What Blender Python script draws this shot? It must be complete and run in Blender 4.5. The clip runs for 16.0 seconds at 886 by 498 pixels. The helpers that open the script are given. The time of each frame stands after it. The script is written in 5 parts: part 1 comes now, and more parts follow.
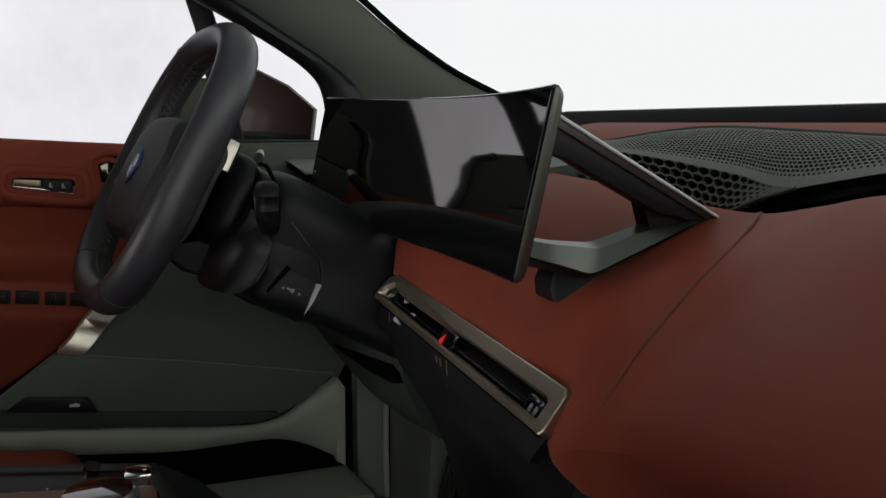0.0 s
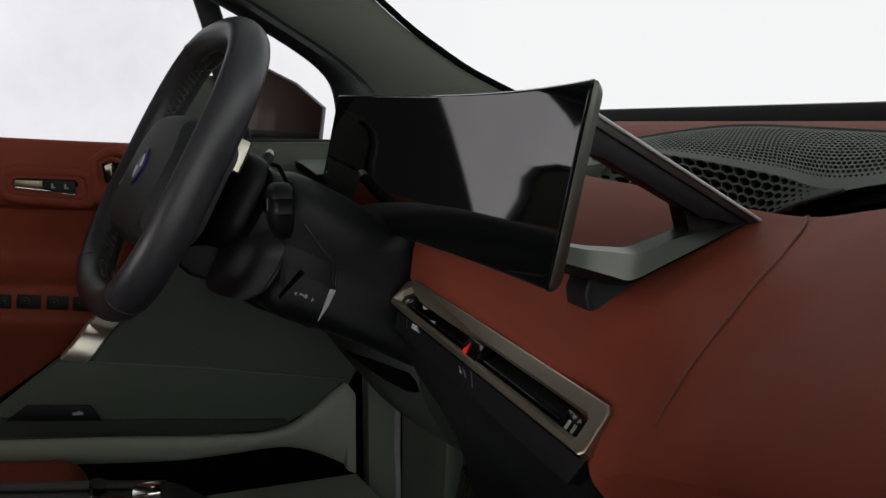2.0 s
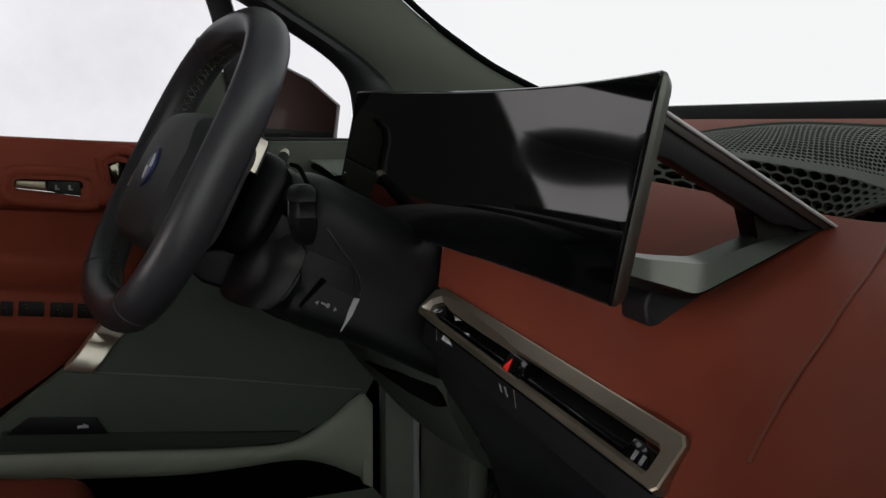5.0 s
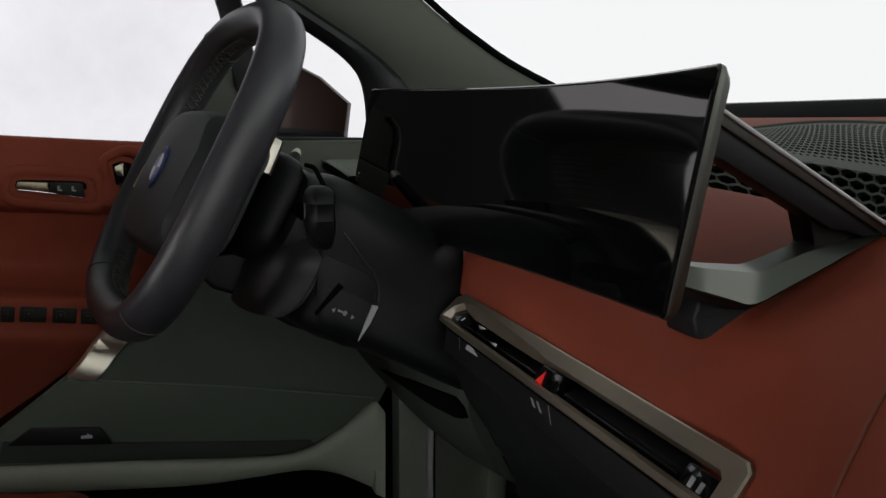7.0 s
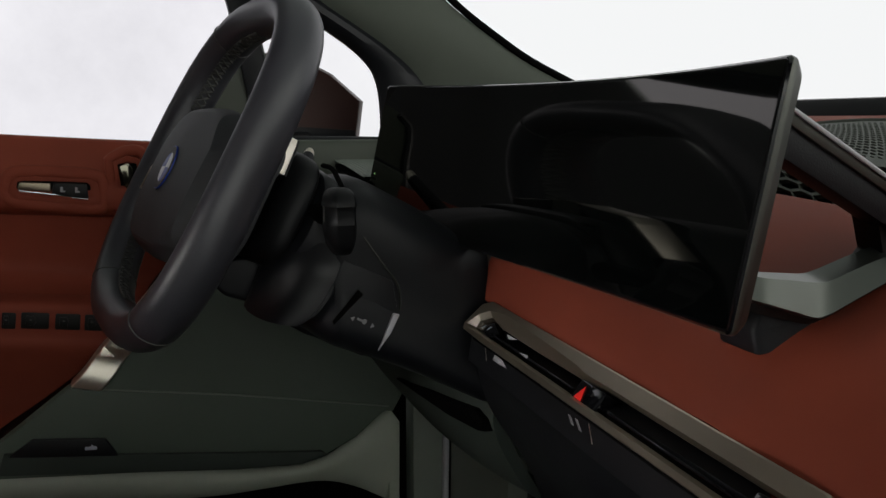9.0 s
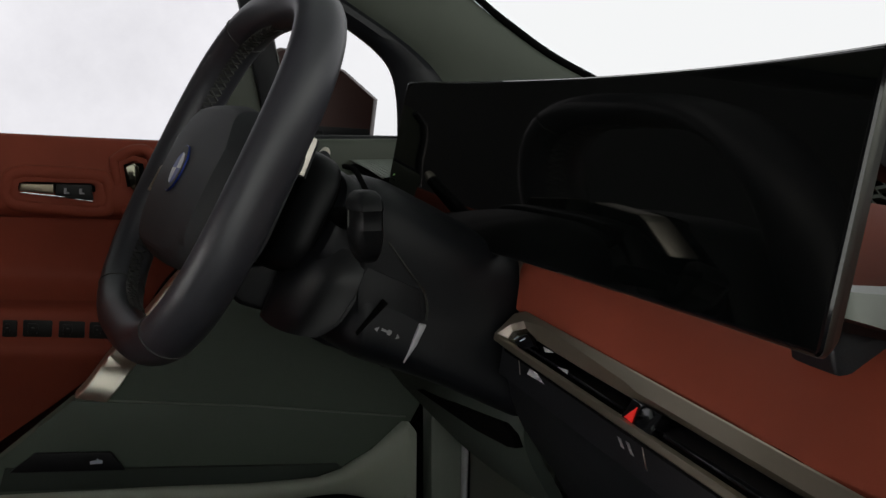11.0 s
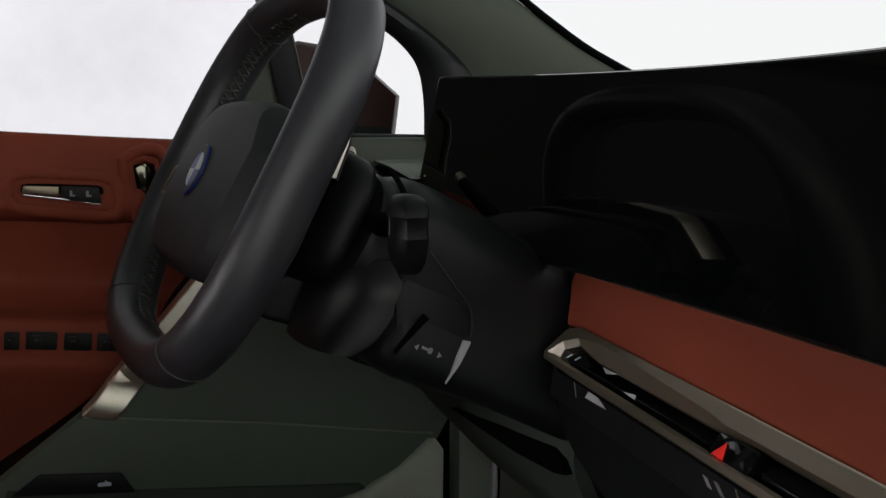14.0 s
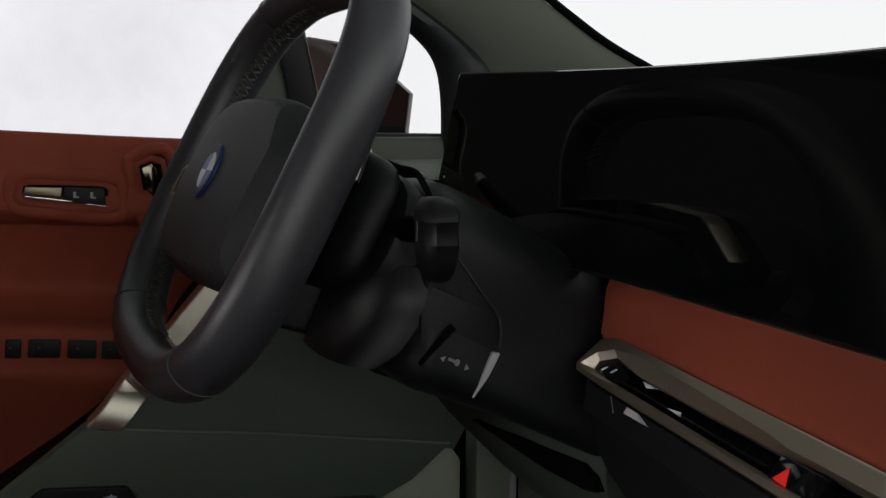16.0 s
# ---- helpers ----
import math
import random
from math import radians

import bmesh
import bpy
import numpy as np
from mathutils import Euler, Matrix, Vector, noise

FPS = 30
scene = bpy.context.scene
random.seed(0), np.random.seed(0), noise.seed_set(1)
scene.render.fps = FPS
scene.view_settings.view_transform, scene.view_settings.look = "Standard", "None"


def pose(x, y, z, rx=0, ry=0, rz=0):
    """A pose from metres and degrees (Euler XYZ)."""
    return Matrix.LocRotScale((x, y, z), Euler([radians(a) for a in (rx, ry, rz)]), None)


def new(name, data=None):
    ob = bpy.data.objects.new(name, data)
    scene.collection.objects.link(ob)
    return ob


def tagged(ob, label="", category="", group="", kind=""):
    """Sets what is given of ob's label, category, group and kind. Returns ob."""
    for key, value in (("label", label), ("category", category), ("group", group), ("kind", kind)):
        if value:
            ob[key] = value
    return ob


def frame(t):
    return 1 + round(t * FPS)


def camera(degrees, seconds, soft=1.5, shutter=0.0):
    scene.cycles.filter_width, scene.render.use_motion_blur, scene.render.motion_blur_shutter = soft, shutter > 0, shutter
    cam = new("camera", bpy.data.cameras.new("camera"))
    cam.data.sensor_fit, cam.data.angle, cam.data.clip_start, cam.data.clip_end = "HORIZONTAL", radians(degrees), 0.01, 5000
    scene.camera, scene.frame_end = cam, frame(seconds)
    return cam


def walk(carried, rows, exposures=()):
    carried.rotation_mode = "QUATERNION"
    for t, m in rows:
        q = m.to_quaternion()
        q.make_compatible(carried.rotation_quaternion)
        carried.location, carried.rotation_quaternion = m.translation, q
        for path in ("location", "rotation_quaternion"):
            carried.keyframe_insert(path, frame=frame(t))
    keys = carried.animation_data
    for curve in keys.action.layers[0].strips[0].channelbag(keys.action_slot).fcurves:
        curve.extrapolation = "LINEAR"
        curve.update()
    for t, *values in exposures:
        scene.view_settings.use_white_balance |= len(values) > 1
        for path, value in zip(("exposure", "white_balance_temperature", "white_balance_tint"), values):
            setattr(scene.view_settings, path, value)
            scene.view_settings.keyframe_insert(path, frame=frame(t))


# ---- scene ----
cam = camera(55.19, 16.0)
ROWS = [
    (0.0, 0.0, 0.0, 1.2, 81.5, 0.0, 71.0),
    (0.5, -0.01, -0.0016, 1.1997, 81.494, 0.0, 71.001),
    (1.0, -0.0208, -0.0034, 1.1994, 81.487, 0.0, 71.003),
    (1.5, -0.0343, -0.0056, 1.1991, 81.479, 0.0, 71.005),
    (2.0, -0.0472, -0.0076, 1.1987, 81.471, 0.0, 71.007),
    (2.5, -0.0596, -0.0096, 1.1984, 81.464, 0.0, 71.009),
    (3.0, -0.0706, -0.0114, 1.198, 81.457, 0.0, 71.01),
    (3.5, -0.0809, -0.0131, 1.1978, 81.451, 0.0, 71.012),
    (4.0, -0.0923, -0.015, 1.1974, 81.444, 0.0, 71.013),
    (6.5, -0.1554, -0.0252, 1.1957, 81.405, 0.0, 71.022),
    (7.0, -0.1669, -0.027, 1.1954, 81.398, 0.0, 71.024),
    (7.5, -0.179, -0.029, 1.1951, 81.391, 0.0, 71.026),
    (8.0, -0.192, -0.0311, 1.1947, 81.383, 0.0, 71.027),
    (8.5, -0.205, -0.0332, 1.1943, 81.375, 0.0, 71.029),
    (9.0, -0.2177, -0.0352, 1.194, 81.367, 0.0, 71.031),
    (11.5, -0.2898, -0.0469, 1.192, 81.323, 0.0, 71.041),
    (12.0, -0.3038, -0.0492, 1.1916, 81.315, 0.0, 71.043),
    (12.5, -0.3166, -0.0513, 1.1912, 81.307, 0.0, 71.045),
    (13.0, -0.3299, -0.0534, 1.1909, 81.299, 0.0, 71.047),
    (13.5, -0.3431, -0.0556, 1.1905, 81.291, 0.0, 71.049),
    (14.0, -0.3558, -0.0576, 1.1902, 81.283, 0.0, 71.051),
    (14.5, -0.3676, -0.0595, 1.1898, 81.276, 0.0, 71.052),
    (15.0, -0.3794, -0.0614, 1.1895, 81.269, 0.0, 71.054),
    (15.5, -0.3911, -0.0633, 1.1892, 81.262, 0.0, 71.056),
    (16.0, -0.4013, -0.065, 1.1889, 81.256, 0.0, 71.057),
]
walk(cam, [(t, pose(x, y, z, rx, ry, rz)) for t, x, y, z, rx, ry, rz in ROWS])

# ---- light: a white photo studio round the car ----
world = bpy.data.worlds.new("studio_sky")
world.use_nodes = True
scene.world = world
wb = world.node_tree.nodes["Background"]
wb.inputs["Color"].default_value = (0.92, 1.0, 0.93, 1)
wb.inputs["Strength"].default_value = 0.3


# ---- materials ----
def material(name, color, rough=0.5, metal=0.0, vary=0.12, scale=9.0, bump=0.0, bump_scale=400.0, coat=0.0, spec=0.5, rough_vary=0.08):
    m = bpy.data.materials.new(name)
    m.use_nodes = True
    nt = m.node_tree
    n, l = nt.nodes, nt.links
    b = n["Principled BSDF"]
    b.inputs["Metallic"].default_value = metal
    b.inputs["Coat Weight"].default_value = coat
    b.inputs["Coat Roughness"].default_value = 0.05
    b.inputs["Specular IOR Level"].default_value = spec
    tc = n.new("ShaderNodeTexCoord")
    big = n.new("ShaderNodeTexNoise")
    big.inputs["Scale"].default_value = scale
    big.inputs["Detail"].default_value = 6
    l.new(tc.outputs["Object"], big.inputs["Vector"])
    fine = n.new("ShaderNodeTexNoise")
    fine.inputs["Scale"].default_value = bump_scale
    fine.inputs["Detail"].default_value = 2
    l.new(tc.outputs["Object"], fine.inputs["Vector"])
    mix = n.new("ShaderNodeMix")
    mix.data_type = "RGBA"
    mix.inputs["A"].default_value = (*[c * (1 - vary) for c in color], 1)
    mix.inputs["B"].default_value = (*[min(1, c * (1 + vary)) for c in color], 1)
    l.new(big.outputs["Fac"], mix.inputs["Factor"])
    l.new(mix.outputs["Result"], b.inputs["Base Color"])
    mr = n.new("ShaderNodeMapRange")
    mr.inputs["To Min"].default_value = max(0.02, rough - rough_vary)
    mr.inputs["To Max"].default_value = min(1, rough + rough_vary)
    l.new(big.outputs["Fac"], mr.inputs["Value"])
    l.new(mr.outputs["Result"], b.inputs["Roughness"])
    if bump:
        bp = n.new("ShaderNodeBump")
        bp.inputs["Strength"].default_value = bump
        bp.inputs["Distance"].default_value = 0.0006
        l.new(fine.outputs["Fac"], bp.inputs["Height"])
        l.new(bp.outputs["Normal"], b.inputs["Normal"])
    return m


def grained_leather(name, color, rough, cells=900.0, bump=0.25, spec=0.22):
    """Hide with a pebbled grain: small Voronoi cells in relief over slow tone changes."""
    m = material(name, color, rough, vary=0.16, scale=14.0, bump=0.0, spec=spec)
    n, l = m.node_tree.nodes, m.node_tree.links
    tc = n["Texture Coordinate"]
    vo = n.new("ShaderNodeTexVoronoi")
    vo.feature = "DISTANCE_TO_EDGE"
    vo.inputs["Scale"].default_value = cells
    l.new(tc.outputs["Object"], vo.inputs["Vector"])
    bp = n.new("ShaderNodeBump")
    bp.inputs["Strength"].default_value = bump
    bp.inputs["Distance"].default_value = 0.0004
    l.new(vo.outputs["Distance"], bp.inputs["Height"])
    l.new(bp.outputs["Normal"], n["Principled BSDF"].inputs["Normal"])
    return m


def glowing(name, color, strength):
    m = bpy.data.materials.new(name)
    m.use_nodes = True
    b = m.node_tree.nodes["Principled BSDF"]
    b.inputs["Base Color"].default_value = (*color, 1)
    b.inputs["Emission Color"].default_value = (*color, 1)
    b.inputs["Emission Strength"].default_value = strength
    return m


def studio_glow():
    """White cyclorama that glows, blown out, with faint cloudy unevenness; brighter on the unseen passenger side."""
    m = bpy.data.materials.new("glowing_studio_white")
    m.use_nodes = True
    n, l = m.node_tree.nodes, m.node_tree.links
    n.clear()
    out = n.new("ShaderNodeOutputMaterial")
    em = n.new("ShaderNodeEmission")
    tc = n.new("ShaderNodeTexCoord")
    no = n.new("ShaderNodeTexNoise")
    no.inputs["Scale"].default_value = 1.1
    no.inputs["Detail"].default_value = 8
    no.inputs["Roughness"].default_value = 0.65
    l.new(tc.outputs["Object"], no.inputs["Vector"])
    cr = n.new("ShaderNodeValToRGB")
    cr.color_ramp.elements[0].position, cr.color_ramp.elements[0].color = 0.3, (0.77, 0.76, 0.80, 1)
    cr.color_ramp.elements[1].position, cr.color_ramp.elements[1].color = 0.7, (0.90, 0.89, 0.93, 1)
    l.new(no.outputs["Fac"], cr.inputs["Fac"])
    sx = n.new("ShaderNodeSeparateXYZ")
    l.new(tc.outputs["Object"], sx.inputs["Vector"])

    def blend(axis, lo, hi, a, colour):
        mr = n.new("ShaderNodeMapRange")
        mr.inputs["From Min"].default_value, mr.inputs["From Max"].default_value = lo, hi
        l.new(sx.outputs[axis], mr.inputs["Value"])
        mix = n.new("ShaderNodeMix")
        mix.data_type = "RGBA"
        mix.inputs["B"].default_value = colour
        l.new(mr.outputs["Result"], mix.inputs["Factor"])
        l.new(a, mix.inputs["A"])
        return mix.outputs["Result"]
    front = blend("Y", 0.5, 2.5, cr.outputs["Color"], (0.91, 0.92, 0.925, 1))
    # The passenger side, out of view, glows stronger as added fill light.
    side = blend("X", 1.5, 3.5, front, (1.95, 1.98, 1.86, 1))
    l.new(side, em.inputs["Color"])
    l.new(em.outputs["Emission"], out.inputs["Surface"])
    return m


RED = grained_leather("cognac_leather", (0.228, 0.0490, 0.0285), 0.60, 1100.0, 0.38, 0.13)
REDP = material("cognac_piping", (0.175, 0.045, 0.028), 0.6, bump=0.2)
RIM = grained_leather("black_rim_leather", (0.036, 0.0358, 0.0435), 0.40, 1400.0, 0.12, 0.55)
SOFT = material("soft_black_plastic", (0.0075, 0.0082, 0.0105), 0.45, vary=0.15, bump=0.3, bump_scale=900.0, spec=0.28)
HUB = material("smooth_black_cover", (0.027, 0.029, 0.032), 0.6, vary=0.1, bump=0.3, bump_scale=900.0, spec=0.35)
COLLAR = material("dark_collar_plastic", (0.008, 0.0085, 0.0095), 0.45, vary=0.1, bump=0.3, bump_scale=900.0, spec=0.2)
COLUMN = material("satin_black_column_cover", (0.0060, 0.0065, 0.0085), 0.42, vary=0.1, bump=0.2, bump_scale=900.0, spec=0.45)
GREEN = material("dark_grey_green_trim", (0.060, 0.070, 0.053), 0.6, vary=0.12, bump=0.4, bump_scale=800.0)
KICK = material("dark_grey_green_footwell_trim", (0.085, 0.109, 0.086), 0.6, vary=0.12, bump=0.4, bump_scale=800.0)
ROLL = material("dark_knee_roll_plastic", (0.046, 0.058, 0.050), 0.6, vary=0.12, bump=0.4, bump_scale=800.0, spec=0.3)
BRUSHED = material("brushed_champagne_metal", (0.70, 0.66, 0.57), 0.36, metal=1.0, vary=0.05, bump=0.1, bump_scale=1800.0)
FOOTM = material("mid_grey_footwell_plastic", (0.19, 0.215, 0.185), 0.55, vary=0.12, bump=0.4, bump_scale=800.0)
GREENL = material("grey_sill_plastic", (0.39, 0.42, 0.35), 0.55, vary=0.1, bump=0.35, bump_scale=700.0)
HEAD = material("grey_pillar_cloth", (0.074, 0.084, 0.068), 0.85, vary=0.1, bump=0.5, bump_scale=1200.0)
GLOSS = material("piano_black", (0.004, 0.004, 0.005), 0.1, vary=0.1, coat=0.3)
BLACK = material("matt_black_coating", (0.006, 0.006, 0.006), 0.5, vary=0.2, bump=0.15, spec=0.25)
# For black parts, and painted in place of shade in gaps and hollows.
VOID = material("matt_black_parts_and_shade", (0.003, 0.003, 0.003), 0.9, spec=0.05)
SCREEN = material("display_glass", (0.002, 0.0025, 0.0025), 0.03, vary=0.0, rough_vary=0.005, spec=0.6)
SCREEN.node_tree.nodes["Principled BSDF"].inputs["Specular Tint"].default_value = (1.0, 0.91, 0.83, 1)
CHAMP = material("champagne_metal", (0.50, 0.44, 0.35), 0.40, metal=1.0, vary=0.06, bump=0.12, bump_scale=1500.0)
CHAMPD = material("dark_champagne_metal", (0.20, 0.17, 0.125), 0.32, metal=1.0, vary=0.06)
CHAMPB = material("bright_champagne_metal", (0.86, 0.80, 0.70), 0.42, metal=1.0, vary=0.05)
PEWTER = material("satin_pewter", (0.130, 0.137, 0.124), 0.36, metal=0.92, vary=0.08, bump=0.1, bump_scale=1600.0)
EDGE = material("dark_satin_silver", (0.104, 0.108, 0.098), 0.4, metal=0.9, vary=0.06)
SATIN = material("pale_satin_grey", (0.50, 0.50, 0.53), 0.5, metal=0.2, vary=0.04)
LEVER = material("dark_polished_metal", (0.16, 0.155, 0.12), 0.12, metal=1.0, vary=0.05)
CHROME = material("chrome", (0.7, 0.7, 0.7), 0.08, metal=1.0, vary=0.03)
PAINT = material("dark_bronze_car_paint", (0.040, 0.011, 0.008), 0.4, metal=0.3, vary=0.1, coat=0.35)
CARPET = material("charcoal_carpet", (0.02, 0.022, 0.02), 0.95, vary=0.3, scale=60.0, bump=1.0, bump_scale=1500.0)
DIALTOP = material("dark_glass_cap", (0.02, 0.011, 0.008), 0.06, vary=0.05, rough_vary=0.01, coat=0.5)
WOOD = material("brown_open_pore_wood", (0.14, 0.07, 0.04), 0.5, vary=0.3, scale=60.0, bump=0.3)
WHITE = material("white_print", (0.24, 0.24, 0.25), 0.5, vary=0.03)
REDSIGN = glowing("lit_red_symbol", (0.7, 0.02, 0.015), 0.16)
LED = glowing("green_led", (0.3, 0.6, 0.2), 0.15)
BLUE = material("blue_enamel", (0.015, 0.045, 0.32), 0.35, vary=0.05, spec=0.3)
ENAMEL = material("white_enamel", (0.6, 0.65, 0.75), 0.35, vary=0.03, spec=0.3)
STITCH = material("tonal_thread", (0.09, 0.022, 0.016), 0.8)
LACE = material("black_lacing_thread", (0.045, 0.046, 0.042), 0.55)
CRYSTAL = material("cut_crystal", (0.9, 0.9, 0.92), 0.03, vary=0.0, rough_vary=0.01)
CRYSTAL.node_tree.nodes["Principled BSDF"].inputs["Transmission Weight"].default_value = 0.95
STUDIO = studio_glow()
# Strong emission for an unseen fill light behind the car.
REAR_FILL = glowing("rear_fill_glow", (1.0, 0.97, 0.92), 10.0)
DARKWALL = material("dark_unseen_wall", (0.008, 0.008, 0.009), 0.95)
FLOORM = material("grey_studio_floor", (0.45, 0.45, 0.46), 0.6, bump=0.1)
LINER = material("anthracite_headliner", (0.03, 0.03, 0.032), 0.95, bump=0.3)


# ---- mesh helpers ----
def mesh_of(bm, name, smooth=True, angle=35):
    bmesh.ops.recalc_face_normals(bm, faces=bm.faces[:])
    me = bpy.data.meshes.new(name)
    bm.to_mesh(me)
    bm.free()
    if smooth:
        me.shade_smooth()
        me.set_sharp_from_angle(angle=radians(angle))
    return me


def part(name, bm, mat, parent=None, label="", angle=35):
    ob = new(name, mesh_of(bm, name, angle=angle))
    ob.data.materials.append(mat)
    if parent is not None:
        ob.parent = parent
    if label:
        ob["label"] = label
    return ob


def thing(name, label, category, group="", kind=""):
    return tagged(new(name), label, category, group, kind)


def structure(name, bm, mat, label, category):
    return tagged(part(name, bm, mat), label, category, kind="structure")


def spline(pts, n):
    """n points on a smooth curve through pts."""
    p = [Vector(q) for q in pts]
    p = [2 * p[0] - p[1]] + p + [2 * p[-1] - p[-2]]
    out, seg = [], len(p) - 3
    for k in range(n):
        f = k / (n - 1) * seg
        i = min(int(f), seg - 1)
        t = f - i
        a, b, c, d = p[i:i + 4]
        out.append(0.5 * (2 * b + (c - a) * t + (2 * a - 5 * b + 4 * c - d) * t * t + (3 * b - a - 3 * c + d) * t ** 3))
    return out


def grid(rows, close_u=False, close_v=False, caps=False, bm=None):
    """A quad mesh over rows of equally many points. caps: end rows filled."""
    bm = bm or bmesh.new()
    v = [[bm.verts.new(p) for p in r] for r in rows]
    nr, nc = len(v), len(v[0])
    for i in range(nr if close_v else nr - 1):
        for j in range(nc if close_u else nc - 1):
            a, b = v[i], v[(i + 1) % nr]
            bm.faces.new((a[j], a[(j + 1) % nc], b[(j + 1) % nc], b[j]))
    if caps:
        bm.faces.new(v[0])
        bm.faces.new(v[-1][::-1])
    return bm


def shell(rows, off):
    """A sheet over rows with thickness: the back lies off behind the front."""
    off = Vector(off)
    rows = [[Vector(p) for p in r] for r in rows]
    rings = [r + [p + off for p in reversed(r)] for r in rows]
    return grid(rings, close_u=True, caps=True)


def loft(sections, n_across, n_along, off):
    """A smooth sheet through cross-sections, each a short list of control points."""
    fine = [spline(s, n_across) for s in sections]
    cols = [spline([f[j] for f in fine], n_along) for j in range(n_across)]
    return shell([[cols[j][i] for j in range(n_across)] for i in range(n_along)], off)


def prism(pts, vec, bevel=0.0015, seg=2, bm=None):
    """A polygon pushed along vec, with bevelled edges."""
    b = bmesh.new()
    vec = Vector(vec)
    a = [b.verts.new(p) for p in pts]
    c = [b.verts.new(Vector(p) + vec) for p in pts]
    b.faces.new(a)
    b.faces.new(c[::-1])
    for i in range(len(a)):
        j = (i + 1) % len(a)
        b.faces.new((a[i], c[i], c[j], a[j]))
    bmesh.ops.recalc_face_normals(b, faces=b.faces[:])
    if bevel:
        bmesh.ops.bevel(b, geom=b.edges[:], offset=bevel, segments=seg, affect="EDGES", profile=0.6)
    return join(bm, b) if bm else b


def join(bm, other):
    me = bpy.data.meshes.new("tmp")
    other.to_mesh(me)
    other.free()
    bm.from_mesh(me)
    bpy.data.meshes.remove(me)
    return bm


def box(x0, x1, y0, y1, z0, z1, bevel=0.002, m=None, bm=None):
    b = prism([(x0, y0, z0), (x1, y0, z0), (x1, y1, z0), (x0, y1, z0)], (0, 0, z1 - z0), bevel)
    if m:
        b.transform(m)
    return join(bm, b) if bm else b


def tube(path, radius, sides=12, closed=False, flat=1.0, up=(0, 0, 1), bm=None):
    """A round or flattened bar along a path; radius may be a list."""
    path = [Vector(p) for p in path]
    n, rows = len(path), []
    for i, p in enumerate(path):
        a, b = (path[i - 1], path[(i + 1) % n]) if closed else (path[max(i - 1, 0)], path[min(i + 1, n - 1)])
        t = (b - a).normalized()
        s = t.cross(Vector(up)).normalized()
        u = s.cross(t)
        r = radius[i] if isinstance(radius, (list, tuple)) else radius
        rows.append([p + s * math.cos(w) * r * flat + u * math.sin(w) * r for w in (2 * math.pi * k / sides for k in range(sides))])
    return grid(rows, close_u=True, close_v=closed, caps=not closed, bm=bm)


def frame_of(o, u, v):
    """The matrix whose x runs along u, y along v (squared up) and z along their normal, at o."""
    u = Vector(u).normalized()
    w = u.cross(Vector(v)).normalized()
    v = w.cross(u)
    m = Matrix((u, v, w)).transposed().to_4x4()
    m.translation = o
    return m


def rounded(w, h, r, n=5):
    """A rounded rectangle about the origin, as 2D points."""
    out = []
    for cx, cy, a0 in ((w / 2 - r, h / 2 - r, 0), (-w / 2 + r, h / 2 - r, 90), (-w / 2 + r, -h / 2 + r, 180), (w / 2 - r, -h / 2 + r, 270)):
        for k in range(n + 1):
            a = radians(a0 + 90 * k / n)
            out.append((cx + r * math.cos(a), cy + r * math.sin(a)))
    return out


def plate(outline, m, depth, bevel=0.001, bm=None):
    """A 2D outline laid into the frame m and pushed depth along its normal."""
    pts = [m @ Vector((x, y, 0)) for x, y in outline]
    return prism(pts, m.to_3x3() @ Vector((0, 0, depth)), bevel, bm=bm)


def ring(outer, inner, m, depth, bm=None):
    """A flat frame between two outlines of equally many points, depth thick."""
    o0 = [m @ Vector((x, y, 0)) for x, y in outer]
    i0 = [m @ Vector((x, y, 0)) for x, y in inner]
    d = m.to_3x3() @ Vector((0, 0, depth))
    e = 0.12
    o1 = [p + d * (1 - e) for p in o0]
    i1 = [p + d * (1 - e) for p in i0]
    c = sum(o0, Vector()) / len(o0)
    o2 = [a + (b - a) * 0.08 + d for a, b in zip(o0, i0)]
    i2 = [b + (a - b) * 0.08 + d for a, b in zip(o0, i0)]
    return grid([o0, o1, o2, i2, i1, i0], close_u=True, close_v=True, bm=bm)


# ---- studio and shell of the car ----
def studio():
    r, h, n = 6.5, 5.0, 48

    def arc(a0, a1, lean0=0.0, lean1=0.0):
        """A piece of curved wall; its ends lean by so many degrees from foot to head."""
        def line(z, rr):
            b0, b1 = a0 + lean0 * z / h, a1 + lean1 * z / h
            return [(rr * math.cos(radians(b0 + (b1 - b0) * k / n)) - 0.7, rr * math.sin(radians(b0 + (b1 - b0) * k / n)) - 0.5, z) for k in range(n + 1)]
        rows = [line(0.0, r), line(h, r), line(h, r + 0.1), line(0.0, r + 0.1)]
        return grid([[row[k] for row in rows] for k in range(n + 1)], close_u=True, caps=True)
    # Wall ends lean to shape the bright patch reflected in the display.
    structure("backdrop", arc(-25, 190.2, 0.0, 16.0), STUDIO, "plain white curved studio wall that glows, brighter on the unseen passenger side", "backdrop")
    # Added fill light from behind, aimed at the leather and the vent.
    structure("rear_fill_panel", arc(-103, -72), REAR_FILL, "unseen glowing white panel behind the car, added as fill light", "backdrop")
    # Unseen dark walls: one holds back side light, one darkens the display's reflection.
    structure("wall_block_studio_side", arc(-71, -26), DARKWALL, "unseen dark panel keeping studio light off the passenger side", "wall")
    structure("wall_dark_reflection", arc(190.4, 258, 16.0, 0.0), DARKWALL, "unseen dark wall added for the display to reflect", "wall")
    structure("floor", box(-7.5, 6.1, -7.2, 6.2, -0.1, 0.0, 0), FLOORM, "plain grey studio floor under the car", "floor")


